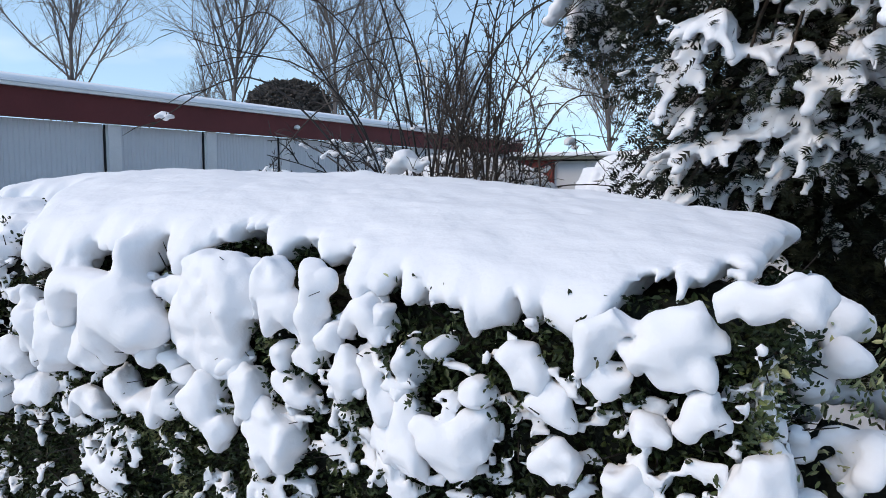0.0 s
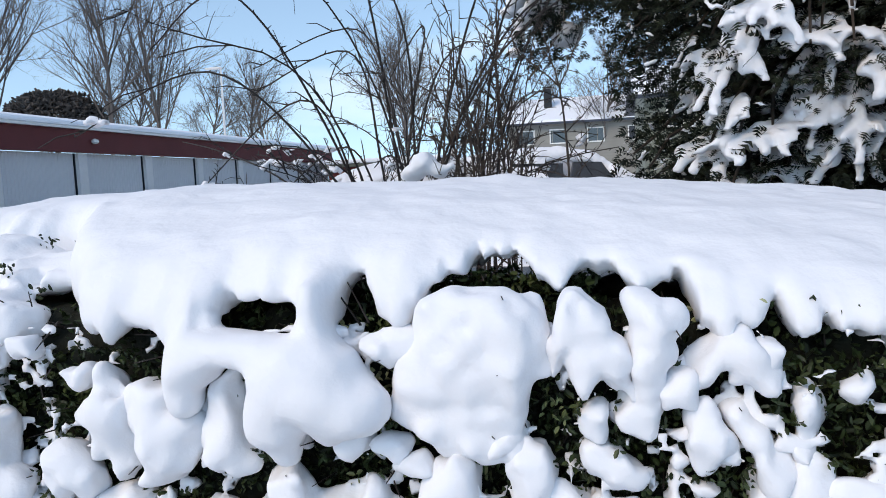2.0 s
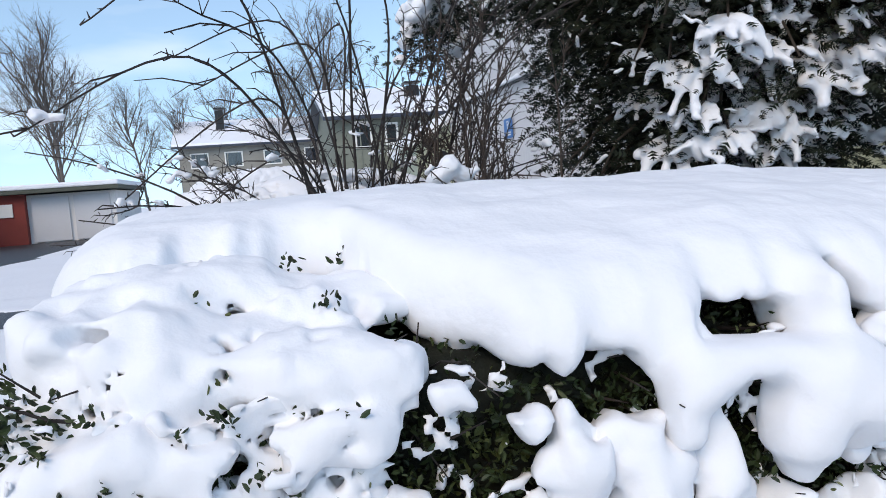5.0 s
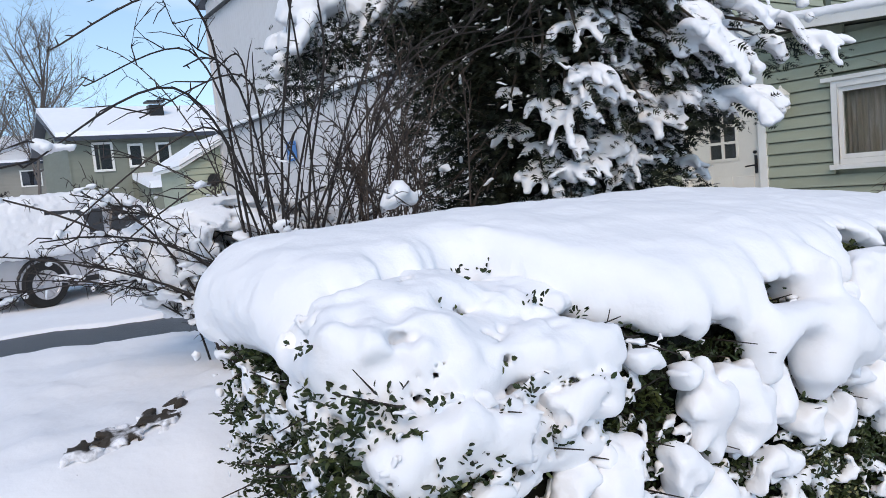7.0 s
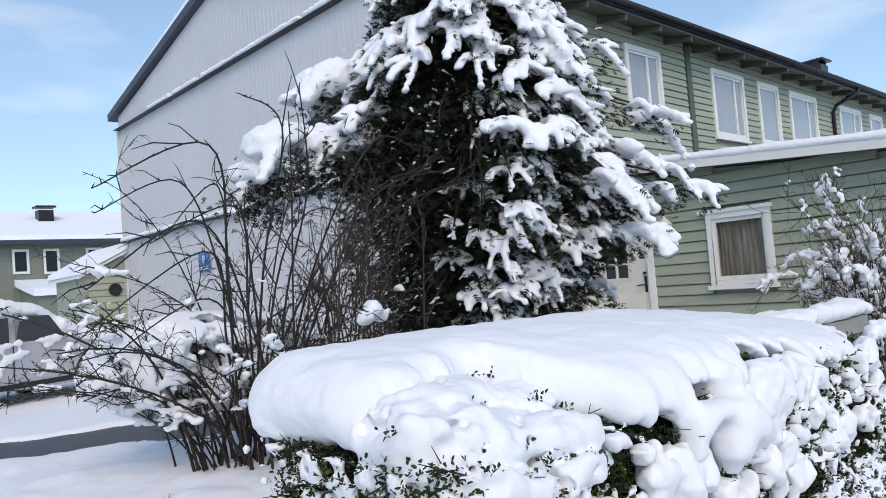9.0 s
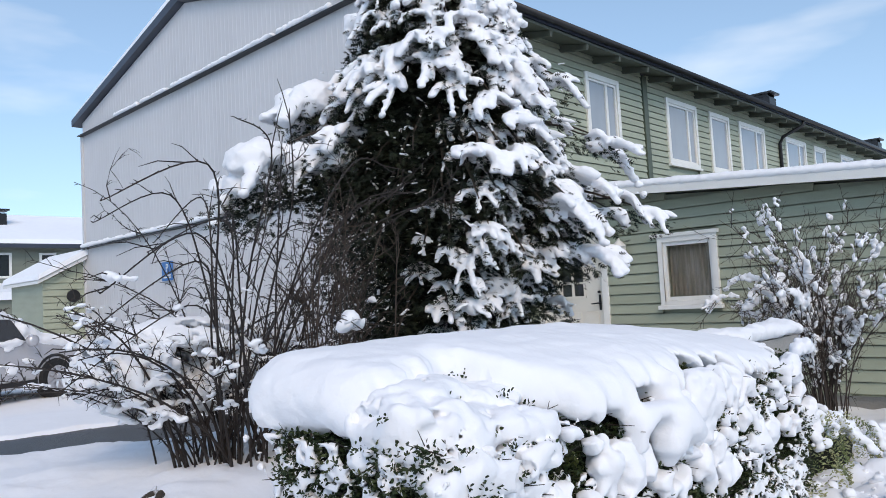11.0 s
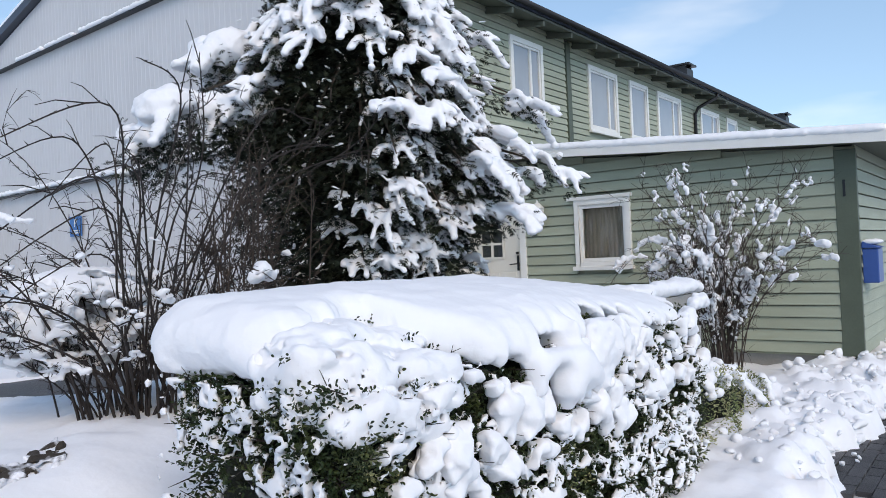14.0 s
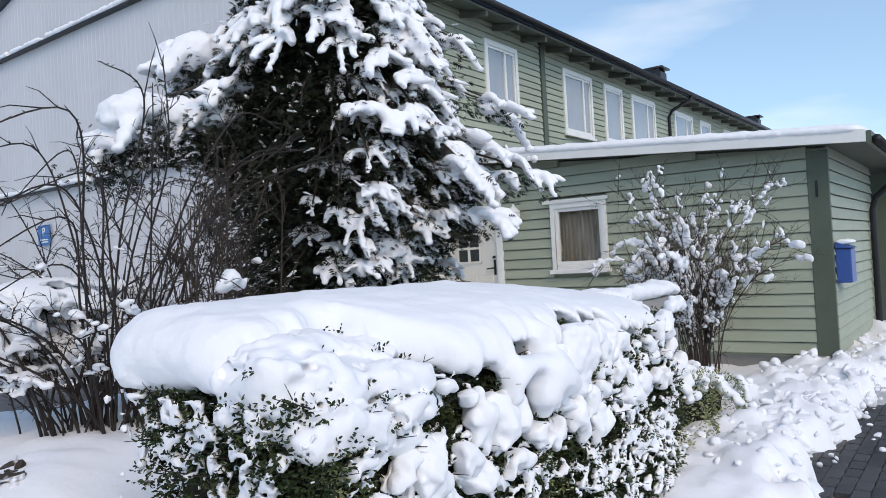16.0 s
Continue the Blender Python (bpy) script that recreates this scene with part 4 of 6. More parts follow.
# ---- parked car ----
def car():
    c = thing("parked_car", "silver estate car under a thick coat of snow", "car")
    c.matrix_world = pose(-2.45, 14.44, 0.33, 0, 0, 24)
    # side outline (x along the car, front at +x)
    side = [(-2.2, 0.35), (-2.25, 0.62), (-2.2, 0.9), (-2.02, 1.05), (-1.75, 1.4), (-1.3, 1.5), (-0.2, 1.52), (0.35, 1.42), (1.05, 0.98), (1.75, 0.9), (2.1, 0.75), (2.18, 0.5), (2.1, 0.3)]
    low = [(2.1, 0.24), (-2.1, 0.24)]
    s = Shape()
    outline = side + low
    mid = (0.0, 0.7)
    lay = []
    for yy, k in ((-0.87, 0.93), (-0.84, 0.97), (-0.7, 1.0), (0.7, 1.0), (0.84, 0.97), (0.87, 0.93)):
        ring = []
        for x, z in outline:
            taper = 1.0 if z < 0.95 else 1.0 - 0.22 * (z - 0.95) / 0.6
            ring.append((mid[0] + (x - mid[0]) * k, yy * taper, mid[1] + (z - mid[1]) * (k if z > 0.3 else 1)))
        lay.append(ring)
    n = len(outline)
    verts = [p for r in lay for p in r]
    faces = [tuple(range(n)), tuple(range((len(lay) - 1) * n, len(lay) * n))]
    for i in range(len(lay) - 1):
        for j in range(n):
            faces.append((i * n + j, i * n + (j + 1) % n, (i + 1) * n + (j + 1) % n, (i + 1) * n + j))
    s.add(verts, faces)
    body = part("body", s, CAR_PAINT, c, smooth=False, bevel=0.03)
    for x in (-1.3, 1.28):
        for yy in (-0.84, 0.84):
            sg = -1 if yy < 0 else 1
            wheel = part("wheel", Shape().lathe([(0.0, 0.03 * sg), (0.205, 0.03 * sg), (0.21, 0.085 * sg), (0.315, 0.09 * sg), (0.335, 0.05 * sg), (0.335, -0.08 * sg), (0.31, -0.1 * sg), (0.0, -0.1 * sg)], (x, yy, 0.33), 32, "y"), RUBBER, c, "black tyre", smooth=False)
            sp = Shape().lathe([(0.215, 0.07 * sg), (0.215, 0.092 * sg), (0.19, 0.092 * sg), (0.18, 0.06 * sg)], (x, yy, 0.33), 32, "y")
            for k in range(7):
                a = 2 * math.pi * k / 7
                sp.tube([(x + 0.03 * math.cos(a), yy + 0.088 * sg, 0.33 + 0.03 * math.sin(a)), (x + 0.2 * math.cos(a), yy + 0.085 * sg, 0.33 + 0.2 * math.sin(a))], [0.028, 0.02], 5)
            sp.lathe([(0.05, 0.08 * sg), (0.05, 0.11 * sg), (0.03, 0.115 * sg)], (x, yy, 0.33), 12, "y")
            part("rim", sp, RIM, wheel, "alloy spokes dusted with snow")
            arch = Shape()
            pts = [(x + 0.39 * math.cos(a), yy + 0.015 * sg, 0.33 + 0.39 * math.sin(a)) for a in np.linspace(-0.15, math.pi + 0.15, 14)]
            arch.tube(pts, [0.028] * 14, 6)
            part("wheel_arch", arch, BLACK, c)
    for x0, x1 in ((-1.25, -0.25), (-0.15, 0.75)):
        part("side_window", Shape().prism([(x0, 0.98), (x1, 0.98), (min(x1, 0.45), 1.36), (x0 + 0.1, 1.38)], "y", -0.86, -0.80), GLASS, c)
        part("door_seam", Shape().box(x0 - 0.06, x0 - 0.05, -0.885, -0.87, 0.4, 0.95), BLACK, c)
    part("sill_trim", Shape().box(-0.9, 0.9, -0.9, -0.86, 0.28, 0.36), BLACK, c)
    part("tail_lamp", Shape().box(-2.24, -2.1, -0.84, -0.66, 0.86, 1.06), TAIL_RED, c, bevel=0.02)
    part("mirror", Shape().lathe([(0.02, -0.1), (0.09, -0.08), (0.1, 0.0), (0.06, 0.06)], (0.72, -0.98, 1.0), 12, "y"), CAR_PAINT, c, smooth=True)
    part("bumper", Shape().box(-2.3, -2.15, -0.8, 0.8, 0.32, 0.6), CAR_PAINT, c, bevel=0.04)
    r = np.random.default_rng(11)
    blobs = []
    for x in np.arange(-2.15, 2.1, 0.12):
        top = np.interp(x, [-2.2, -2.02, -1.75, -1.3, -0.2, 0.35, 1.05, 1.75, 2.1], [0.95, 1.06, 1.4, 1.5, 1.52, 1.42, 0.98, 0.9, 0.75])
        for yy in np.arange(-0.74, 0.76, 0.14):
            blobs.append((x, yy * (0.86 if top > 1.2 else 1.0), top - 0.0, 0.17, 0.16, 0.13 + 0.03 * r.random()))
    for x in np.arange(-2.2, -0.5, 0.1):
        for z in np.arange(0.82, 1.45, 0.1):
            top = np.interp(x, [-2.2, -2.02, -1.75, -1.3], [0.95, 1.06, 1.4, 1.5])
            if z < top and r.random() < 0.9:
                blobs.append((x, -0.88 + 0.28 * max(0, z - 0.95), z, 0.12, 0.09, 0.11))
    for _ in range(26):
        blobs.append((r.uniform(-0.5, 0.9), -0.87, r.uniform(0.5, 1.0), r.uniform(0.05, 0.16), 0.045, r.uniform(0.03, 0.07)))
    for z in np.arange(0.55, 1.3, 0.1):
        for yy in np.arange(-0.75, 0.8, 0.12):
            blobs.append((-2.2 + 0.4 * max(0, z - 0.95), yy, z, 0.1, 0.12, 0.1))
    part("snow_coat", snow_mesh("snow_coat", blobs, 0.03, 8, 0.012, seed=4), None, c, "thick fresh snow")


car()

# ---- the hedge: dark core, leaves, and the snow on it ----
HX0, HX1, HY0, HY1 = -3.78, -0.52, 2.27, 3.14
rng = np.random.default_rng(21)
hedge = thing("box_hedge", "clipped evergreen hedge, dark glossy leaves, heavy with snow", "hedge")
# added solid core behind the leaves, its near-black colour stands for shade
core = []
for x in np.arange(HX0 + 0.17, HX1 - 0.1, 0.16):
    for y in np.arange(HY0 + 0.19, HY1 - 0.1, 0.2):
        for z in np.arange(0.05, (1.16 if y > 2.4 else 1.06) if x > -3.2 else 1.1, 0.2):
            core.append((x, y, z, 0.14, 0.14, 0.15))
part("inner_growth", snow_mesh("inner_growth", core, 0.045, 3, 0.03, HEDGE_SHADE), None, hedge, "solid dark core coloured as the shade inside the hedge")


def on_hedge(n, r):
    """Places over the front, both ends and the back of the hedge, with their outward directions."""
    out_p, out_n = [], []
    for _ in range(n):
        q = r.random()
        z = 0.08 + 1.12 * r.random() ** 0.8
        if q < 0.66:
            p, d = (r.uniform(HX0, HX1), HY0, z), (0, -1, 0.25)
        elif q < 0.82:
            p, d = (HX0, r.uniform(HY0, HY1), z), (-1, 0, 0.25)
        elif q < 0.94:
            p, d = (HX1, r.uniform(HY0, HY1), z), (1, -0.2, 0.25)
        else:
            p, d = (r.uniform(HX0, HX1), HY1, z), (0, 1, 0.25)
        out_p.append(p)
        out_n.append(d)
    return np.array(out_p), np.array(out_n, float)


# loads of snow caught on the face of the hedge, each a few melted pillows: x, z, half width, half height
LOADS = [[(-1.985, 1.135, 0.155, 0.135), (-2.08, 1.05, 0.115, 0.09), (-2.02, 0.965, 0.14, 0.065)], [(-2.13, 1.13, 0.09, 0.035)],
         [(-1.78, 1.15, 0.055, 0.085), (-1.745, 1.07, 0.05, 0.06)], [(-1.755, 0.98, 0.03, 0.035)],
         [(-1.625, 1.16, 0.065, 0.05), (-1.65, 1.06, 0.048, 0.09), (-1.665, 0.97, 0.04, 0.035)], [(-1.575, 1.03, 0.035, 0.055)],
         [(-1.505, 1.105, 0.07, 0.052), (-1.45, 1.07, 0.045, 0.04)], [(-1.55, 0.945, 0.036, 0.07)], [(-1.46, 0.965, 0.04, 0.04), (-1.415, 0.90, 0.042, 0.045)], [(-1.36, 1.0, 0.028, 0.066)], [(-1.425, 1.12, 0.03, 0.03)],
         [(-1.875, 0.86, 0.05, 0.075)], [(-1.80, 0.76, 0.085, 0.075)], [(-2.05, 0.81, 0.07, 0.075), (-2.0, 0.74, 0.06, 0.05)], [(-2.42, 0.82, 0.06, 0.04), (-2.33, 0.775, 0.09, 0.04), (-2.22, 0.80, 0.07, 0.04)],
         [(-2.14, 0.865, 0.05, 0.026)], [(-2.28, 0.925, 0.04, 0.036)], [(-2.18, 0.92, 0.04, 0.025)], [(-1.69, 0.87, 0.05, 0.04), (-1.74, 0.9, 0.03, 0.03)], [(-1.92, 0.94, 0.03, 0.03)],
         [(-1.375, 0.80, 0.09, 0.08), (-1.33, 0.86, 0.05, 0.035)], [(-1.235, 0.81, 0.085, 0.08), (-1.16, 0.84, 0.045, 0.055)],
         [(-0.715, 1.12, 0.085, 0.075), (-0.87, 1.13, 0.065, 0.05), (-0.68, 1.06, 0.05, 0.03)], [(-0.53, 1.225, 0.11, 0.045)], [(-0.66, 0.985, 0.04, 0.045)], [(-1.06, 1.06, 0.045, 0.045), (-1.03, 1.02, 0.03, 0.03)],
         [(-0.86, 1.02, 0.04, 0.035)], [(-0.98, 0.95, 0.05, 0.045)], [(-0.76, 0.94, 0.045, 0.035)], [(-1.17, 0.97, 0.035, 0.03)], [(-1.28, 1.05, 0.03, 0.026)], [(-0.55, 0.84, 0.07, 0.07)], [(-0.8, 0.80, 0.06, 0.05)], [(-0.97, 0.82, 0.05, 0.05)],
         [(-2.85, 0.965, 0.072, 0.075), (-2.86, 0.885, 0.05, 0.04)], [(-2.725, 0.97, 0.075, 0.075), (-2.69, 0.88, 0.085, 0.09)], [(-2.565, 0.97, 0.045, 0.095), (-2.565, 0.90, 0.06, 0.06)],
         [(-2.97, 0.83, 0.06, 0.06)], [(-3.21, 0.87, 0.085, 0.075), (-3.16, 0.78, 0.07, 0.07)], [(-3.10, 0.70, 0.05, 0.035), (-3.06, 0.66, 0.04, 0.04)], [(-3.32, 0.9, 0.05, 0.03), (-3.37, 0.87, 0.04, 0.03)], [(-3.56, 0.95, 0.05, 0.03)], [(-3.48, 0.8, 0.045, 0.04)], [(-3.22, 0.93, 0.04, 0.025)], [(-2.86, 0.72, 0.1, 0.05)], [(-3.08, 1.12, 0.04, 0.025)], [(-2.93, 1.06, 0.035, 0.025)], [(-2.56, 0.74, 0.1, 0.05)]]
hp, hn = on_hedge(60000, rng)
bulge = value_noise(hp, 3.0, 31) * 0.05 + value_noise(hp, 8.0, 32) * 0.045
hp = hp + hn * (bulge + rng.uniform(-0.11, 0.008, len(hp)))[:, None]
hp[:, 0] += np.where(hn[:, 0] < -0.5, 0.12 * (1.1 - np.clip(hp[:, 2], 0, 1.1)), 0)
hp[:, 1] += np.where((hp[:, 2] > 1.1) & (hn[:, 1] < -0.5), rng.uniform(0.02, 0.2, len(hp)), 0)
gap = np.stack([rng.uniform(-2.28, -1.74, 2600), rng.uniform(2.34, 2.46, 2600), rng.uniform(1.1, 1.265, 2600)], -1)
hp, hn = np.concatenate([hp, gap]), np.concatenate([hn, np.tile([0, -1, 0.25], (2600, 1))])
for load in LOADS:
    for x, z, w, h in load:
        hp[:, 1] += np.where((hn[:, 1] < -0.5) & (((hp[:, 0] - x) / w) ** 2 + ((hp[:, 2] - z) / h) ** 2 < 0.9), 0.06, 0)
pale = value_noise(hp, 2.2, 40) + 0.5 * value_noise(hp, 6, 41) > 0.72
part("foliage", leaf_cloud("foliage", hp[~pale], hn[~pale], 0.023, LEAF, rng, 0.8, 0.55), None, hedge, "small dark glossy oval leaves")["kind"] = "stuff"
part("foliage", leaf_cloud("foliage", hp[pale], hn[pale], 0.022, LEAF_PALE, rng, 0.8, 0.5), None, hedge, "paler yellow-green leaves")["kind"] = "stuff"
tw = Shape()
for _ in range(420):
    p, d = on_hedge(1, rng)
    p, d = Vector(p[0]), Vector(d[0])
    q = p - d * 0.10
    e = p + d * rng.uniform(0.0, 0.07) + Vector(rng.normal(0, 0.04, 3))
    tw.tube([q, (p + q) / 2 + Vector(rng.normal(0, 0.015, 3)), e], [0.004, 0.003, 0.0012], 4, False)
part("brushwood", tw, TWIG, hedge, "thin dark twigs")["kind"] = "stuff"
tip_p, tip_n = on_hedge(1500, rng)
bunch_p, bunch_n = [], []
for p, d in zip(tip_p, tip_n):
    if p[2] > 1.14 or any(((p[0] - x) / w) ** 2 + ((p[2] - z) / h) ** 2 < 1.1 for load in LOADS for x, z, w, h in load):
        continue
    b = 0.05 * value_noise(p[None], 3.0, 31)[0] + 0.045 * value_noise(p[None], 8.0, 32)[0]
    way = d + rng.normal(0, 0.45, 3)
    way /= np.linalg.norm(way)
    for j in range(9):
        bunch_p.append(p + d * (b - 0.01) + way * 0.0075 * j)
        bunch_n.append(way * 0.7 + rng.normal(0, 0.6, 3))
part("sprig", leaf_cloud("sprig", np.array(bunch_p), np.array(bunch_n), 0.019, LEAF, rng, 0.25, 0.52), None, hedge, "leafy shoot tips standing out of the snow")["kind"] = "stuff"

# the cap: top surface, front edge and foot of the overhang along the hedge
FOOT_X = [-3.2, -3.06, -2.93, -2.82, -2.74, -2.66, -2.60, -2.57, -2.5, -2.41, -2.37, -2.31, -2.29, -2.24, -2.21, -2.13, -2.06, -1.99, -1.91, -1.87, -1.82, -1.76, -1.70, -1.65, -1.60, -1.56, -1.545, -1.48, -1.43, -1.40, -1.36, -1.26, -1.12, -1.09, -1.06, -0.94, -0.81, -0.73, -0.68, -0.60, -0.56, -0.44]
FOOT_Z = [1.24, 1.215, 1.165, 1.14, 1.145, 1.13, 1.17, 1.222, 1.228, 1.222, 1.18, 1.18, 1.27, 1.275, 1.19, 1.185, 1.275, 1.30, 1.32, 1.27, 1.245, 1.275, 1.235, 1.215, 1.245, 1.26, 1.175, 1.145, 1.19, 1.225, 1.16, 1.13, 1.12, 1.165, 1.13, 1.12, 1.21, 1.20, 1.245, 1.235, 1.27, 1.27]


def cap_field(p):
    x, y, z = p[:, 0], p[:, 1], p[:, 2]
    line = np.stack([x, 0 * x, 0 * x], -1)
    crest = np.interp(x, [-3.85, -3.6, -3.2, -2.2, -1.4, -0.9, -0.5], [1.45, 1.48, 1.49, 1.48, 1.435, 1.395, 1.345])
    top = crest + np.interp(y, [2.1, 2.2, 2.3, 2.42, 2.6, 2.8, 3.0, 3.15, 3.3, 3.42], [-0.30, -0.21, -0.15, -0.10, -0.055, -0.025, -0.005, 0.0, -0.02, -0.08])
    flat = p * np.array([1, 1, 0.3])
    top = top + 0.016 * value_noise(flat, 2.1, 96) + 0.006 * value_noise(flat, 6, 97)
    east = step(-3.28, -3.08, x)
    jag = 0.022 * value_noise(line, 17, 91) + 0.02 * value_noise(line, 38, 92) + 0.008 * value_noise(line, 80, 90)
    foot = (np.interp(x, FOOT_X, FOOT_Z) + jag) * east + (1.265 + 0.6 * jag - 0.11 * step(-3.5, -3.72, x)) * (1 - east)
    # low tongues stand forward, the notches between them are set back
    east = step(-3.32, -2.8, x)
    front = 2.20 * east + (2.66 - 0.12 * step(-3.5, -3.7, x)) * (1 - east) + 0.30 * np.clip(foot - 1.17, -0.08, 0.14) * east + 0.02 * value_noise(line, 5, 93) + 0.022 * value_noise(line, 13, 94) + 0.10 * step(-0.8, -0.5, x) + (1 - east) * (0.06 * value_noise(line, 8, 88) + 0.05 * value_noise(line, 21, 87))
    front = front + 0.10 * np.clip(1.25 - z, 0, 0.3) ** 2 / 0.09
    under = foot + (np.maximum(foot, np.minimum(1.25, top - 0.14)) - foot) * step(0.12, 0.2, y - front) * (x > -3.1) + 0.022 * value_noise(p, 12, 95) + 0.01 * value_noise(p, 30, 89)
    d = soft_max(z - top, front - y, 0.14)
    d = soft_max(d, under - z, 0.055)
    d = soft_max(d, y - 3.37, 0.16)
    d = soft_max(d, -3.83 + 0.03 * value_noise(p, 5, 99) - x, 0.2)
    return soft_max(d, x + 0.46, 0.2)


def cap_and_tongues(p):
    q = warped(p, 0.006, 0.004, 301)
    d = cap_field(q)
    # the tongue that runs down into the loads on the face, and the gap that shows through it
    t = pillows(q, [(-2.34, 2.21, 1.20, 0.03, 0.06, 0.08), (-2.42, 2.2, 1.13, 0.13, 0.075, 0.035), (-2.35, 2.18, 1.06, 0.12, 0.10, 0.085), (-2.25, 2.18, 1.01, 0.085, 0.085, 0.06), (-2.42, 2.18, 0.98, 0.065, 0.075, 0.065),
                    (-2.62, 2.21, 1.11, 0.06, 0.07, 0.06), (-2.65, 2.21, 1.04, 0.035, 0.055, 0.07), (-2.54, 2.21, 1.13, 0.07, 0.06, 0.03), (-2.41, 2.2, 0.905, 0.03, 0.045, 0.035), (-2.30, 2.2, 0.96, 0.03, 0.045, 0.04)], 0.035)
    d = soft_min(d, t, 0.045)
    return soft_max(d, -pillows(q, [(-2.49, 2.2, 1.205, 0.08, 0.3, 0.012), (-2.265, 2.2, 1.20, 0.022, 0.3, 0.05)]), 0.018)


thing("hedge_snow", "deep rounded blanket of fresh snow draped over the hedge", "snow",
      skin("hedge_snow", (-3.92, 2.02, 0.84), (-0.38, 3.46, 1.6), 0.013, cap_and_tongues, fine=0.0028, seed=40))

# broken lower shelf on the west corner
SHELF = [(-3.48, 2.54, 1.30, 0.22, 0.17, 0.06), (-3.22, 2.46, 1.285, 0.14, 0.14, 0.05), (-3.34, 2.28, 1.20, 0.17, 0.11, 0.075), (-3.56, 2.33, 1.19, 0.16, 0.13, 0.10), (-3.72, 2.46, 1.24, 0.11, 0.18, 0.09), (-3.71, 2.34, 1.13, 0.11, 0.12, 0.085),
         (-3.34, 2.25, 1.09, 0.09, 0.06, 0.045), (-3.52, 2.24, 1.08, 0.08, 0.07, 0.05), (-3.17, 2.25, 1.16, 0.07, 0.08, 0.06), (-3.76, 2.56, 1.12, 0.05, 0.08, 0.05),
         (-3.66, 2.20, 1.07, 0.13, 0.08, 0.075), (-3.44, 2.185, 1.06, 0.13, 0.075, 0.065), (-3.26, 2.18, 1.09, 0.10, 0.07, 0.055)]


def shelf_field(p):
    d = pillows(warped(p, 0.034, 0.013, 71) - np.array([0, 0.065, 0]), SHELF, 0.024)
    # torn open by the shoots beneath, more so towards the foot
    n = value_noise(p * np.array([1, 0.6, 1.2]), 8.5, 441) + 0.7 * value_noise(p * np.array([1, 0.6, 1.2]), 20, 442) + 0.35 * value_noise(p, 44, 443)
    return soft_max(d, (n - 0.62 + 0.75 * step(1.12, 0.98, p[:, 2])) * 0.05, 0.012)


thing("shelf_snow", "broken lower shelf of snow at the hedge corner", "snow",
      skin("shelf_snow", (-3.95, 2.08, 0.84), (-2.98, 2.82, 1.44), 0.0105, shelf_field, fine=0.0035, seed=50, sparse=1))

# sprigs of leaves that poke out between cap and shelf
sprig_p, sprig_n = [], []
for x, y, z in ((-3.2, 2.62, 1.34), (-3.26, 2.36, 1.28), (-3.46, 2.42, 1.25), (-3.12, 2.6, 1.33), (-3.32, 2.6, 1.33), (-3.4, 2.34, 1.2), (-3.05, 2.42, 1.25), (-3.15, 2.34, 1.23), (-3.6, 2.55, 1.26), (-3.42, 2.66, 1.35), (-3.3, 2.22, 1.14), (-3.52, 2.26, 1.13), (-3.58, 2.4, 1.24), (-3.66, 2.2, 1.17), (-3.45, 2.17, 1.15), (-3.24, 2.17, 1.12), (-3.4, 2.17, 1.05), (-3.6, 2.17, 1.05), (-3.86, 2.5, 1.18), (-3.84, 2.4, 1.28), (-3.7, 2.62, 1.33), (-3.52, 2.4, 1.3)):
    for _ in range(13):
        sprig_p.append((x + rng.normal(0, 0.016), y + 0.03 + rng.normal(0, 0.012), z + rng.normal(0, 0.012)))
        sprig_n.append((rng.normal(-0.2, 0.5), -0.5, 0.7))
part("sprig", leaf_cloud("sprig", np.array(sprig_p), np.array(sprig_n), 0.0185, LEAF, rng, 0.6, 0.55), None, hedge, "sprigs of glossy leaves above the snow")["kind"] = "stuff"

# the loads of snow on the face
for k, load in enumerate(LOADS):
    lumps = []
    for x, z, w, h in load:
        deep = 0.03 + 0.36 * min(w, h) + 0.12 * max(w, h)
        lumps.append((x, 2.24, z, w * 0.89, deep, h * 0.92))
    bits = np.random.default_rng(1300 + k)
    for x, z, w, h in load:
        for _ in range(3):
            a = bits.uniform(-2.9, -0.25) if w > 0.1 else bits.uniform(-math.pi, math.pi)
            f = bits.uniform(0.26, 0.45) * min(w, h, 0.07)
            lumps.append((x + 0.95 * w * math.cos(a), 2.235, z + 0.95 * h * math.sin(a), f * bits.uniform(0.8, 1.4), 0.02 + 0.6 * f, f * bits.uniform(0.8, 1.3)))
    lo = (min(x - w for x, z, w, h in load) - 0.09, 2.0, min(z - h for x, z, w, h in load) - 0.09)
    hi = (max(x + w for x, z, w, h in load) + 0.09, 2.42, max(z + h for x, z, w, h in load) + 0.09)
    bend = min(0.018 if load[0][2] > 0.1 else 0.03, 0.34 * max(load[0][2], load[0][3]))

    def load_field(p):
        q = warped(p, bend, 0.4 * bend + 0.006, 500 + 20 * k)
        # ragged along the foot
        line = np.stack([p[:, 0], 0 * p[:, 0] + k, 0 * p[:, 0]], -1)
        low = 1 + 1.6 * step(0.0, -0.6, (p[:, 2] - load[0][1]) / load[0][3])
        q[:, 2] += low * (0.4 * bend * value_noise(line, 30, 600 + k) + 0.5 * bend * value_noise(line, 12, 700 + k))
        return pillows(q, lumps, 0.02)

    thing("snow_lump", "rounded load of snow caught on the hedge leaves", "snow", skin("snow_lump", lo, hi, 0.0095, load_field, fine=0.003, seed=800 + 5 * k), group="snow lumps on the hedge")


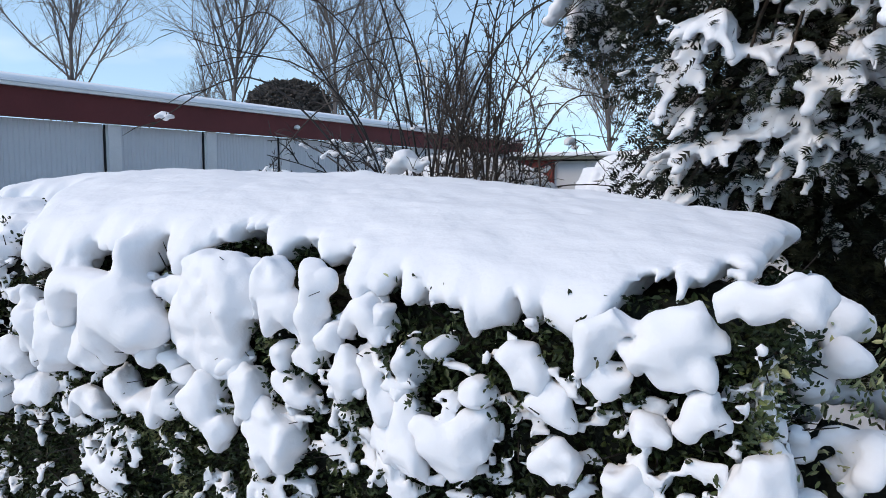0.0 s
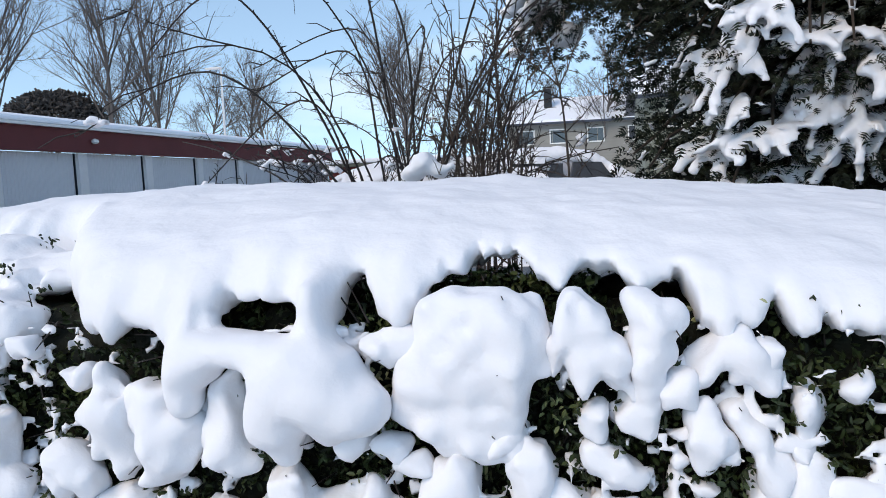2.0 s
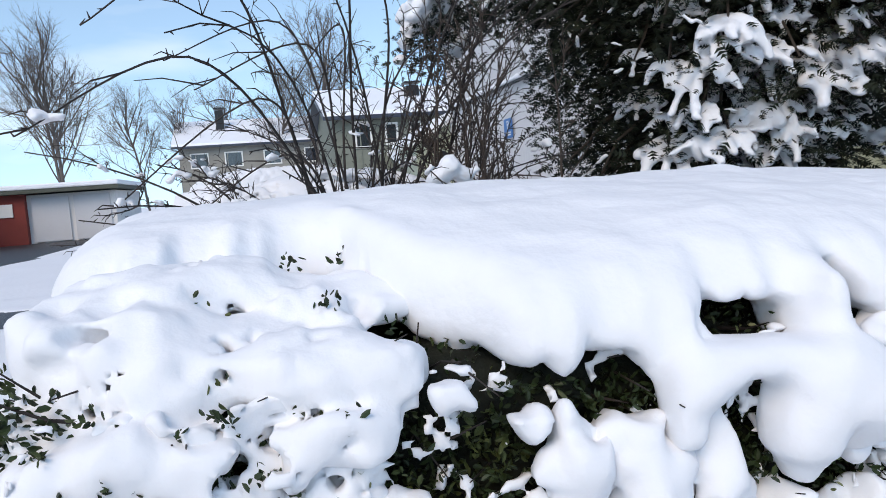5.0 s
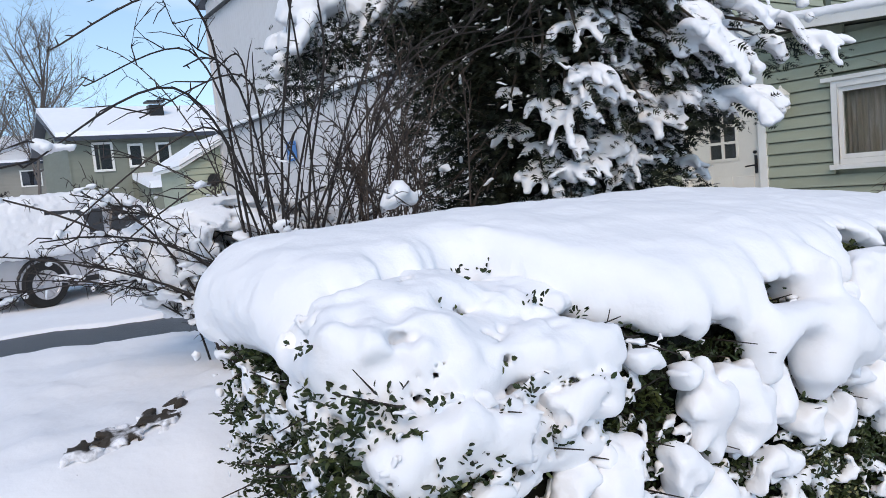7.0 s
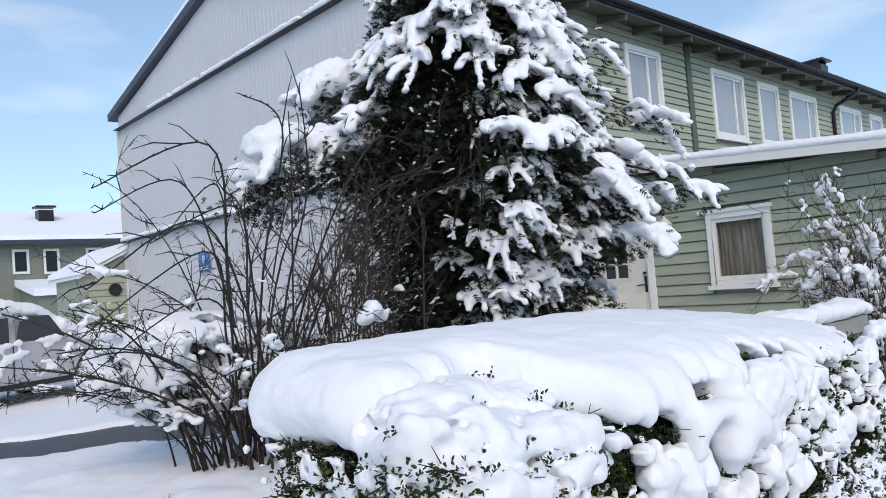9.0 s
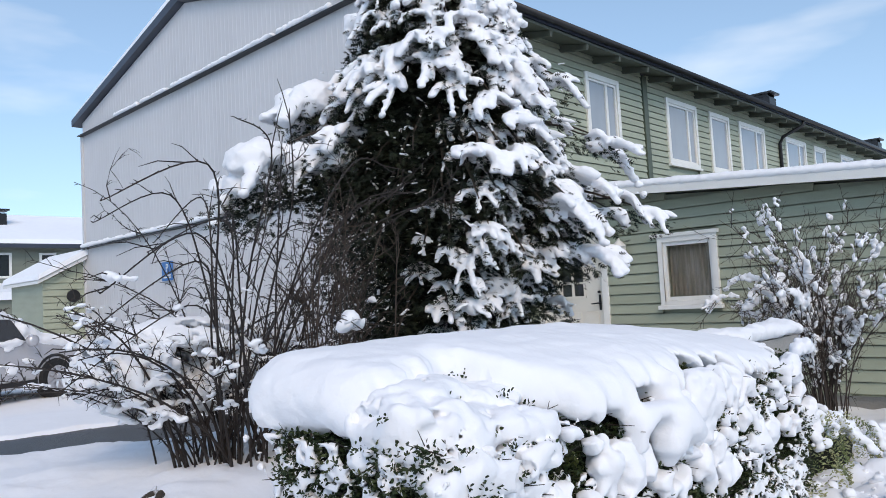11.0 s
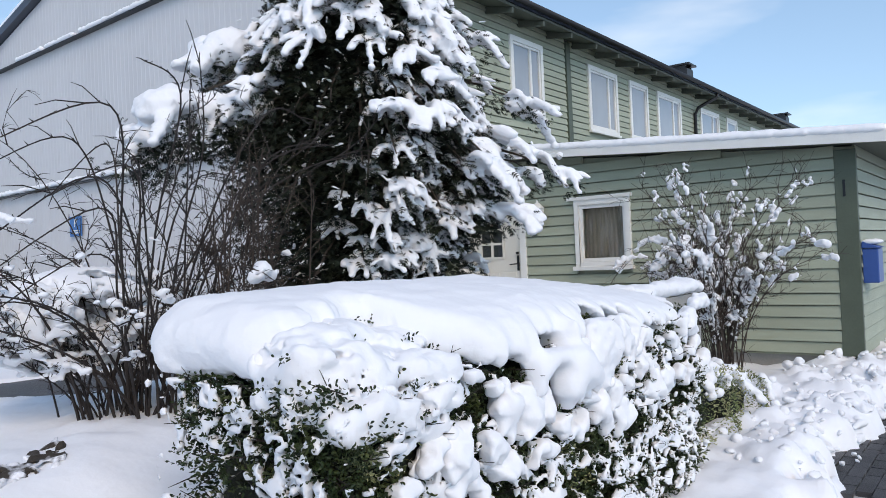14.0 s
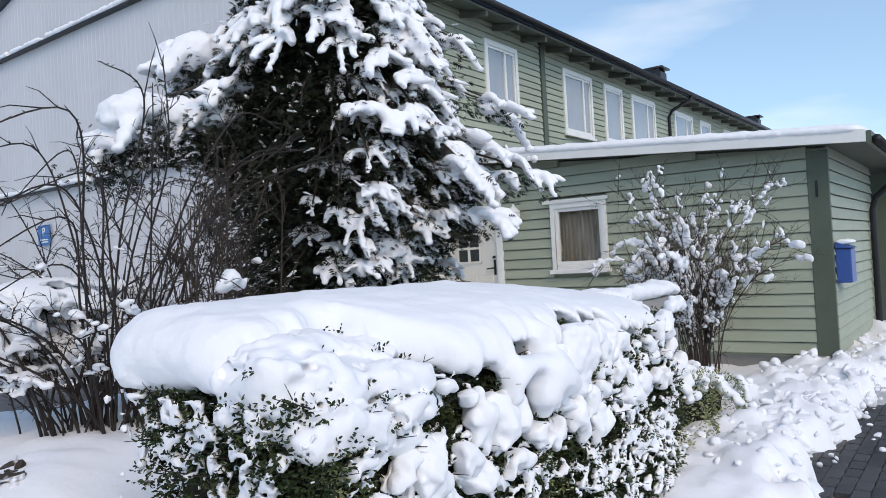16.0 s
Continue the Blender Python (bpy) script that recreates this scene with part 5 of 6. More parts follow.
# small ragged clumps held by the leaves over the rest of the face and the ends
def clump_field(axis, face, sign, less):
    def field(p):
        q = warped(p, 0.016, 0.008, 903)
        dens = 0.8 * value_noise(p, 2.4, 51) + 0.5 * value_noise(p, 6, 52) - less(p)
        n = 0.85 * value_noise(q * np.array([1, 1, 1.2]), 22, 53) + 0.75 * value_noise(q * np.array([1, 1, 1.1]), 42, 54) + 0.25 * value_noise(q, 66, 55)
        bulge_ = value_noise(p, 3.0, 31) * 0.05 + value_noise(p, 8.0, 32) * 0.045
        lean = 0.12 * (1.1 - np.clip(p[:, 2], 0, 1.1)) if face == HX0 else 0.0
        shell = np.abs((p[:, axis] - face - lean) * sign - bulge_ - 0.004) - 0.027
        d = np.maximum((0.22 - n - 0.7 * dens) * 0.02, shell)
        return np.maximum(d, p[:, 2] - 1.17)
    return field


def less_front(p):
    x, z = p[:, 0], p[:, 2]
    return 0.08 + 0.28 * step(0.16, 0.0, np.abs(x + 2.92)) * step(0.9, 0.98, z) + 0.55 * step(-1.7, -1.3, x) * step(0.55, 0.75, z) + 0.25 * step(0.35, 0.1, z) + 0.12 * step(-2.4, -2.6, x) + 0.05 * step(-3.25, -3.4, x) - 0.15 * step(0.95, 0.75, z)


thing("snow_clumps", "many small ragged clumps of snow held by the leaves", "snow", skin("snow_clumps", (-3.82, 2.08, 0.12), (-0.5, 2.42, 1.18), 0.0103, clump_field(1, HY0, -1, less_front), sparse=1), kind="stuff")
thing("snow_clumps", "scattered clumps of snow on the hedge end", "snow", skin("snow_clumps", (-3.95, 2.28, 0.12), (-3.66, 3.34, 1.2), 0.011, clump_field(0, HX0, -1, lambda p: 0.15 + 0.4 * step(2.5, 2.95, p[:, 1])), sparse=1), kind="stuff")
thing("snow_clumps", "scattered clumps of snow on the hedge end", "snow", skin("snow_clumps", (-0.66, 2.28, 0.12), (-0.36, 3.34, 1.2), 0.012, clump_field(0, HX1, 1, lambda p: 0.0), sparse=1), kind="stuff")

# low shrub beside the hedge's east end, sprawling to the drive
shrub = thing("low_shrub", "sprawling pale-leaved shrub weighed down by snow", "shrub")
n = 6500
sx = rng.uniform(-0.5, 1.7, n)
hgt = np.interp(sx, [-0.5, 0.0, 0.5, 1.0, 1.7], [1.1, 0.95, 0.62, 0.5, 0.36])
ang = rng.uniform(0, math.pi, n)
rad = np.interp(sx, [-0.5, 0.4, 1.7], [0.42, 0.42, 0.34])
cy = 2.72
lp = np.stack([sx, cy - rad * np.cos(ang), hgt * np.sin(ang) * rng.uniform(0.75, 1.02, n) + 0.06], -1)
ln = np.stack([0.2 * np.ones(n), -np.cos(ang), np.sin(ang)], -1)
lp += ln * (value_noise(lp, 6, 61) * 0.06)[:, None]
part("foliage", leaf_cloud("foliage", lp, ln, 0.027, LEAF_PALE, rng, 0.8, 0.4), None, shrub, "small pale leaves")
# the same near-black core, shade under the pale leaves put into its colour
part("inner_growth", snow_mesh("inner_growth", [(x, cy + rng.normal(0, 0.06), 0.42 * np.interp(x, [-0.5, 0.0, 0.5, 1.0, 1.7], [1.1, 0.95, 0.62, 0.5, 0.36]), 0.22, 0.24, 0.42 * np.interp(x, [-0.5, 0.0, 0.5, 1.0, 1.7], [1.1, 0.95, 0.62, 0.5, 0.36])) for x in np.arange(-0.4, 1.6, 0.16)], 0.05, 3, 0.03, HEDGE_SHADE), None, shrub)
blobs = []
for (x, y, z), d in zip(lp[::3], ln[::3]):
    q = float(value_noise(np.array([[x, y, z]]), 3.4, 63)[0])
    if q + 0.35 * d[2] < rng.uniform(-0.05, 0.7) + (0.15 if x < 0.1 else 0.0):
        continue
    s = rng.uniform(0.014, 0.036) * (1 + 0.8 * max(0.0, d[2]) * max(0, q + 0.4))
    blobs.append((x + d[0] * 0.01, y + d[1] * 0.015, z + 0.012, s * 1.3, s * 1.2, s))
thing("snow_clumps", "clumps of snow piled on the low shrub", "snow", snow_mesh("snow_clumps", blobs, 0.0135, 4, 0.006, seed=6, lumps=0.3), kind="stuff")

# snow-laden low rail behind the hedge
rail = thing("low_fence", "low grey timber fence end with a thick snow top", "fence")
part("post", Shape().box(1.12, 1.26, 2.88, 3.0, 0, 1.16), FOUNDATION, rail, bevel=0.008)
part("post", Shape().box(-0.28, -0.16, 2.9, 3.02, 0, 1.16), FOUNDATION, rail, bevel=0.008)
for z in (0.45, 0.75, 1.05):
    part("board", Shape().box(-0.3, 1.3, 2.86, 2.9, z, z + 0.12), FOUNDATION, rail)
thing("snow_strip", "thick even strip of snow on the fence top", "snow", snow_mesh("snow_strip", [(x, 2.95 + dy, 1.235, 0.075, 0.09, 0.065) for x in np.arange(-0.26, 1.3, 0.05) for dy in (-0.04, 0.04)] + [(-0.22 + 0.02 * math.sin(9 * z), 2.84, z, 0.05 + 0.025 * math.sin(14 * z), 0.05, 0.07) for z in np.arange(0.75, 1.28, 0.05)], 0.016, 4, 0.006, lumps=0.3, warp=0.02))


# ---- the conifer ----
def conifer():
    r = np.random.default_rng(5)
    base = Vector((-0.45, 5.3, float(land(-0.45, 5.3))))
    t = thing("conifer_tree", "broad dark conifer with drooping snow-laden boughs", "tree")
    tr = Shape().tube([base + Vector((0, 0, -0.1)), base + Vector((0.03, 0, 1.5)), base + Vector((-0.04, 0.03, 3.2)), base + Vector((0.02, 0, 5.4))], [0.17, 0.14, 0.09, 0.02], 10)
    part("trunk", tr, BARK, t, smooth=True)
    reach = lambda z: np.interp(z, [0.3, 1.0, 1.4, 1.8, 2.6, 3.2, 3.7, 4.1, 4.8, 5.5], [0.8, 0.9, 1.0, 1.12, 1.22, 1.2, 1.05, 0.86, 0.55, 0.15])
    limbs, sprays_p, sprays_d, snow, snow2 = Shape(), [], [], [], []

    def pad(p, out, size):
        """A load of snow on a bough end: fingers that fan out and hang over."""
        side = Vector((-out.y, out.x, 0)).normalized()
        n = r.integers(3, 6)
        for _ in range(2):
            q = p + side * r.normal(0, 0.15 * size) - out * r.uniform(0, 0.3 * size)
            snow.append((q.x, q.y, q.z + 0.04, size * r.uniform(0.26, 0.36), size * r.uniform(0.26, 0.36), size * 0.15))
        for u in np.linspace(-1, 1, n) + r.normal(0, 0.12, n):
            way = (out + side * u * 0.9).normalized()
            L = size * r.uniform(0.6, 1.25) * (1.1 - 0.3 * abs(u))
            hang = r.uniform(0.3, 1.1)
            fat = r.uniform(0.85, 1.15)
            for k in range(12):
                f = k / 11
                q = p + side * (u * size * 0.34) + way * (L * (f - 0.35)) + Vector((0, 0, 0.05 + 0.06 * L * f - hang * L * f ** 2))
                s = size * (0.19 - 0.06 * f ** 1.5) * fat * r.uniform(0.9, 1.12)
                snow.append((q.x, q.y, q.z, s * 1.1, s * 1.1, s * 0.75))

    def sheltered(out, tip):
        """The west side carries almost no snow below its shoulder."""
        e = out.dot(Vector((0.70, -0.72, 0)))
        return e < (-0.27 if tip < 2.15 else 0.2 if tip < 3.15 else -2.0)

    def bough(start, out, L, rise, droop, loaded, load=1.0):
        if out.dot(Vector((0.70, -0.72, 0))) > 0.3 and start.z - L * droop < 1.9 and load != 0.75:
            L *= 0.72
        west = out.dot(Vector((-0.96, -0.26, 0)))
        if west > 0.2 and load < 1.49:
            L *= 1.0 - 0.06 * min(1.0, (west - 0.2) / 0.4)
        loaded = loaded and (load >= 1.49 or not sheltered(out, start.z - L * droop))
        side = Vector((-out.y, out.x, 0)).normalized()
        pts = []
        for k in range(9):
            f = k / 8
            pts.append(start + out * (L * f) + Vector((0, 0, L * (rise * f - (rise + droop) * f * f))) + Vector(r.normal(0, 0.02, 3)) * f)
        limbs.tube(pts, [0.022 * (1 - 0.85 * k / 8) + 0.003 for k in range(9)], 4, False)
        for k in range(2, 9):
            f = k / 8
            for _ in range(26 if f > 0.5 else 8):
                w = 0.30 * (1.15 - 0.5 * f)
                p = pts[k] + side * r.normal(0, w * 0.6) + out * r.uniform(-0.1, 0.1) + Vector((0, 0, r.normal(-0.12, 0.05) if loaded else r.normal(-0.06, 0.06)))
                d = (out * r.uniform(0.3, 1.0) + side * r.normal(0, 0.6) + Vector((0, 0, r.uniform(-0.9, 0.15))))
                sprays_p.append(p[:])
                sprays_d.append(d.normalized()[:])
        if loaded:
            pad(pts[8] - out * 0.06, out, r.uniform(0.13, 0.28) * load)
            if r.random() < 0.7:
                pad(pts[6] + side * r.normal(0, 0.12), out, r.uniform(0.11, 0.24) * load)
        for _ in range(7 if loaded else 9):
            k = r.integers(5, 9)
            q = pts[k] + side * r.normal(0, 0.16) + out * r.uniform(-0.05, 0.1) + Vector((0, 0, r.normal(0.0, 0.05)))
            s = r.uniform(0.005, 0.014)
            way = Vector((r.normal(0, 1), r.normal(0, 1), r.normal(-0.3, 0.4))).normalized()
            m = r.integers(2, 6)
            for j in range(m):
                snow2.append((q.x + way.x * s * 1.3 * j, q.y + way.y * s * 1.3 * j, q.z + 0.02 + way.z * s * 1.3 * j, s * r.uniform(1.0, 1.8), s * r.uniform(1.0, 1.8), s * 0.7))

    for i in range(330):
        z = 0.35 + 5.2 * (i + r.random()) / 330
        az = r.uniform(0, 2 * math.pi)
        out = Vector((math.cos(az), math.sin(az), 0))
        L = float(reach(z)) * r.uniform(0.78, 1.08)
        # the side towards the door reaches further above the path
        east = max(0.0, out.dot(Vector((0.70, -0.72, 0))))
        L *= 1.0 + 0.2 * east * (2.0 < z < 3.1) - 0.52 * east * (z < 1.9)
        loaded = r.random() < (0.6 if z < 1.2 else 0.92)
        bough(base + Vector((0, 0, z - base.z)), out, L, 0.42, (0.62 if loaded else 0.3) * r.uniform(0.6, 1.3) * (0.4 if east == 0 else 1.0), loaded, (0.85 + 0.2 * east) * (1.4 if z > 2.9 else 1.0))
    for i in range(170):
        z = r.uniform(1.4, 3.3)
        az = r.normal(-1.35, 0.7)
        out = Vector((math.cos(az), math.sin(az), 0))
        bough(base + Vector((0, 0, z - base.z)), out, float(reach(z)) * r.uniform(0.85, 1.08) * (0.5 + 0.5 * float(step(1.75, 2.15, z))), 0.42, 0.6 * r.uniform(0.7, 1.3), True, 0.9)
    for i in range(95):
        z = r.uniform(3.0, 5.1)
        az = r.uniform(0, 2 * math.pi)
        out = Vector((math.cos(az), math.sin(az), 0))
        bough(base + Vector((0, 0, z - base.z)), out, float(reach(z)) * r.uniform(0.8, 1.08), 0.42, 0.5 * r.uniform(0.5, 1.2), True, 1.3)
    # single boughs that stand out of the crown
    for tip, load in (((0.6, 3.72, 2.28), 1.15), ((0.46, 3.86, 2.42), 1.2), ((0.3, 3.95, 2.3), 1.1), ((0.62, 4.05, 2.95), 1.1), ((0.5, 4.15, 3.0), 1.0), ((0.35, 4.4, 3.6), 1.0), ((-1.22, 6.3, 3.6), 1.5), ((-2.02, 6.08, 2.9), 1.5), ((-1.6, 5.85, 2.95), 1.3)):
        d = Vector(tip) - base
        out = Vector((d.x, d.y, 0))
        L = out.length
        bough(Vector((base.x, base.y, tip[2] + 0.12 * L)), out.normalized(), L, 0.35, 0.12, True, 1.5 * load)
    part("limbwork", limbs, BARK, t)["kind"] = "stuff"
    # outer shell of short sprays
    n = 34000
    z, a = r.uniform(0.35, 5.3, n), r.uniform(0, 2 * math.pi, n)
    out = np.stack([np.cos(a), np.sin(a), 0 * a], -1)
    open_ = (out @ np.array([0.7, -0.72, 0]) > 0.1) | (z > 3.0)
    R = reach(z) * (r.uniform(0.5, np.where(open_, np.where(z < 2.1, 0.64, 0.82), 1.05)) + 0.1 * value_noise(np.stack([out[:, 0], out[:, 1], z], -1), 2.6, 8))
    d = out * r.uniform(0.5, 1.0, (n, 1)) + np.stack([r.normal(0, 0.45, n), r.normal(0, 0.45, n), r.uniform(-0.8, 0.3, n)], -1)
    sprays_p.extend(np.stack([base.x + out[:, 0] * R, base.y + out[:, 1] * R, z + r.normal(0, 0.05, n)], -1).tolist())
    sprays_d.extend((d / np.linalg.norm(d, axis=1)[:, None]).tolist())
    for x, y, z in ((-1.22, 6.25, 3.4), (-1.05, 6.1, 3.3), (-0.9, 5.95, 3.1), (-2.0, 6.05, 2.62), (-1.72, 5.92, 2.65), (-1.45, 5.75, 2.68), (-1.2, 5.6, 2.7), (-2.1, 6.1, 2.42)):
        for _ in range(420):
            sprays_p.append((x + r.normal(0, 0.15), y + r.normal(0, 0.15), z + r.normal(0, 0.10)))
            d = np.array([*r.normal(0, 0.7, 2), r.uniform(-0.9, 0.1)]) + np.array([-0.3, 0, 0])
            sprays_d.append(d / np.linalg.norm(d))
    P, D = np.array(sprays_p), np.array(sprays_d)
    n = len(P)
    # each spray: a flat frond of narrow leaflets either side of a stem
    up = np.tile([0, 0, 1.0], (n, 1)) + r.normal(0, 0.5, (n, 3))
    U = np.cross(D, up)
    U /= np.linalg.norm(U, axis=1)[:, None] + 1e-9
    S = r.uniform(0.034, 0.078, n)[:, None]
    vs = []
    for along, reach_, width in ((0.1, 0.42, 0.1), (0.38, 0.46, 0.11), (0.68, 0.34, 0.09)):
        for sg in (-1, 1):
            a = P + D * S * along
            vs.append(np.stack([a, a + (U * sg * reach_ + D * 0.34) * S, a + D * S * 2.4 * width], 1))
    vs.append(np.stack([P + D * S * 0.7 + U * S * 0.08, P + D * S * 1.25, P + D * S * 0.7 - U * S * 0.08], 1))
    V = np.concatenate([v.reshape(-1, 3) for v in vs])
    part("needles", raw_mesh("needles", V, np.arange(len(V)).reshape(-1, 3), NEEDLE), None, t, "dark green scale-like sprays")["kind"] = "stuff"
    # added solid backing for the sprays, the crown's inner shade painted near black
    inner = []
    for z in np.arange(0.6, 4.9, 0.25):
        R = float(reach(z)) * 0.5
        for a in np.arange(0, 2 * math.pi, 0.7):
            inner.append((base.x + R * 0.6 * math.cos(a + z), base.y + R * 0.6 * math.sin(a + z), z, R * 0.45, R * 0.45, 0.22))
    part("inner_growth", snow_mesh("inner_growth", inner, 0.09, 2, 0.06, INNER_SHADE), None, t, "solid dark core coloured as the shade inside the crown")
    # great lumps on the west shoulder
    for x, y, z, s in ((-1.27, 6.25, 3.62, 0.27), (-1.1, 6.3, 3.52, 0.22), (-2.0, 6.05, 2.93, 0.26), (-2.1, 6.1, 2.68, 0.2), (-1.78, 5.92, 2.95, 0.2), (-1.58, 5.8, 2.93, 0.19), (-1.4, 5.65, 2.92, 0.17), (-0.95, 5.6, 4.25, 0.2), (-0.8, 5.5, 3.3, 0.16), (-1.9, 6.05, 2.45, 0.13), (-1.0, 6.1, 3.6, 0.19), (-0.85, 5.95, 3.5, 0.16), (-1.3, 5.75, 2.88, 0.16)):
        for _ in range(5):
            snow.append((x + r.normal(0, s * 0.35), y + r.normal(0, s * 0.35), z + r.normal(0, s * 0.2), s * 0.75, s * 0.75, s * 0.6))
    thing("bough_snow", "heavy pillows of snow along the drooping boughs", "snow", snow_mesh("bough_snow", snow, 0.0165, 2, 0.006, seed=12, lumps=0.2, warp=0.03, round_=False), kind="stuff")
    thing("bough_snow", "thin flecks of snow on the sheltered boughs", "snow", snow_mesh("bough_snow", snow2, 0.0115, 1, 0.003, seed=13, warp=0.01, round_=False), kind="stuff")


conifer()


# ---- bare shrubs ----
def arching_shrub(name, label, centre, stems, height, arch, spread, mat, seed, thick=0.011, twigs=6, lean=(0, 0), buds=True, out_bias=None):
    r = np.random.default_rng(seed)
    sh = thing(name, label, "shrub")
    snow, fine = [], Shape()
    for i in range(stems):
        a = r.uniform(0, 2 * math.pi)
        out = Vector((math.cos(a) + lean[0], math.sin(a) + lean[1], 0))
        if out_bias is not None and r.random() < 0.5:
            out = Vector(out_bias) + Vector((r.normal(0, 0.35), r.normal(0, 0.35), 0))
        out.normalize()
        foot = Vector((centre[0] + r.normal(0, spread), centre[1] + r.normal(0, spread), float(land(centre[0], centre[1])) + 0.0))
        H, R = height * r.uniform(0.6, 1.1), arch * r.uniform(0.35, 1.15)
        bend = r.uniform(0.6, 1.5)
        pts, m = [], 13
        for k in range(m):
            f = k / (m - 1)
            pts.append(foot + out * (R * (0.35 * f + 0.65 * f ** 2.2)) + Vector((0, 0, H * (1.35 * f - 0.5 * bend * f ** 2.6))) + Vector((math.sin(4 * f + i), math.cos(5 * f + i), 0)) * 0.025 * f)
        t = thick * r.uniform(0.55, 1.25)
        s = Shape().tube(pts, [t * (1 - 0.8 * k / (m - 1)) + 0.0012 for k in range(m)], 5)
        for k in range(3, m):
            if buds:
                for _ in range(2):
                    d = Vector(r.normal(0, 1, 3)).normalized()
                    p = pts[k - 1].lerp(pts[k], r.random())
                    s.tube([p, p + d * r.uniform(0.015, 0.035)], [0.004, 0.0015], 4)
        part("stem", s, mat, sh)
        for _ in range(twigs):
            k = r.integers(3, m - 1)
            p = pts[k].copy()
            d = ((pts[k] - pts[k - 1]).normalized() + Vector(r.normal(0, 0.6, 3))).normalized()
            L = r.uniform(0.15, 0.55) * height / 2.4
            q = [p]
            for j in range(4):
                d = (d + Vector(r.normal(0, 0.16, 3)) + Vector((0, 0, 0.05))).normalized()
                q.append(q[-1] + d * L / 4)
            fine.tube(q, [0.0042, 0.0036, 0.003, 0.0022, 0.0014], 4, False)
            for j in range(1, 5):
                for _ in range(2):
                    e = (d + Vector(r.normal(0, 0.8, 3))).normalized() * L * r.uniform(0.12, 0.4)
                    fine.tube([q[j], q[j] + e * 0.6 + Vector((0, 0, 0.01)), q[j] + e], [0.0026, 0.002, 0.0012], 3, False)
            if r.random() < 0.5:
                snow.append(q[2])
    part("brushwood", fine, mat, sh, "fine side twigs")["kind"] = "stuff"
    return sh, snow


def smooth_curve(pts, n):
    """n points along a soft curve through pts."""
    p = np.array([pts[0]] + list(pts) + [pts[-1]], float)
    t = np.linspace(0, len(pts) - 1 - 1e-6, n)
    k = t.astype(int)
    f = (t - k)[:, None]
    a, b_, c, d = p[k], p[k + 1], p[k + 2], p[k + 3]
    return 0.5 * (2 * b_ + (c - a) * f + (2 * a - 5 * b_ + 4 * c - d) * f ** 2 + (3 * b_ - a - 3 * c + d) * f ** 3)


rose, rose_sn = arching_shrub("arching_shrub", "leafless shrub with tall arching thorny stems", (-2.62, 5.08), 17, 2.2, 1.35, 0.17, TWIG, 31, 0.0085, 5, (-0.25, 0.0))
# long bowed canes that lean out over the lawn: middle and tip of each
wide = thing("arching_shrub", "leafless rose shrub with long bowed canes", "shrub")
wide_sn = []
rc = np.random.default_rng(35)
CANES = [((-3.45, 4.15, 2.42), (-3.98, 4.25, 2.22)), ((-3.15, 5.2, 2.42), (-3.75, 4.95, 2.2)), ((-3.55, 4.1, 2.05), (-4.15, 3.84, 1.76)), ((-2.8, 5.45, 2.46), (-3.1, 5.6, 2.15)), ((-3.3, 4.6, 1.95), (-4.0, 4.7, 1.5)), ((-3.2, 4.9, 1.7), (-3.9, 5.1, 1.25)),
         ((-2.9, 4.4, 2.6), (-3.2, 4.3, 2.75)), ((-2.2, 4.5, 2.6), (-1.9, 4.4, 2.55)), ((-2.1, 4.6, 2.3), (-1.6, 4.5, 2.45)), ((-3.05, 4.7, 2.2), (-3.6, 4.6, 2.0)), ((-2.7, 4.5, 2.3), (-2.9, 4.2, 2.8))]
for mid_, tip_ in CANES:
    foot_ = (-2.78 + rc.normal(0, 0.12), 5.0 + rc.normal(0, 0.12), 0.6)
    low_ = tuple(f + 0.45 * (m - f) * (1.0 if k < 2 else 1.35) for k, (f, m) in enumerate(zip(foot_, mid_)))
    c = [Vector(v) for v in smooth_curve([foot_, low_, mid_, tip_], 26)]
    cane = Shape().tube(c, [0.0085 * (1 - 0.75 * k / 25) + 0.001 for k in range(26)], 5)
    for k in range(6, 26):
        d = Vector(rc.normal(0, 1, 3)).normalized()
        d.z = abs(d.z)
        cane.tube([c[k], c[k] + d * rc.uniform(0.015, 0.04)], [0.0042, 0.0015], 4)
        if rc.random() < 0.16:
            e = (d * 0.6 + (c[k] - c[k - 1]).normalized()).normalized() * rc.uniform(0.1, 0.3)
            cane.tube([c[k], c[k] + e * 0.6 + Vector((0, 0, 0.02)), c[k] + e], [0.004, 0.003, 0.0015], 4)
            wide_sn.append(c[k])
    part("cane", cane, TWIG, wide)
brown, brown_sn = arching_shrub("twiggy_shrub", "dense brown twigs standing against the conifer", (-2.3, 4.72), 26, 1.7, 0.28, 0.12, TWIG_BROWN, 37, 0.0055, 7)
low, low_sn = arching_shrub("low_bare_shrub", "low spreading bare shrub full of snow", (-2.95, 5.15), 38, 1.1, 1.3, 0.16, TWIG, 41, 0.0095, 10, (-0.35, 0.15))
r_ = np.random.default_rng(17)
blobs = []
for p in low_sn + wide_sn[::3] + rose_sn[::6]:
    if p.z > 1.9 or p.z < 0.95:
        continue
    s = r_.uniform(0.011, 0.025)
    for j in range(5):
        blobs.append((p.x + r_.normal(0, s * 1.6), p.y + r_.normal(0, s * 1.6), p.z + r_.normal(0, s * 0.6), s * r_.uniform(0.9, 1.7), s * r_.uniform(0.9, 1.7), s * 0.8))
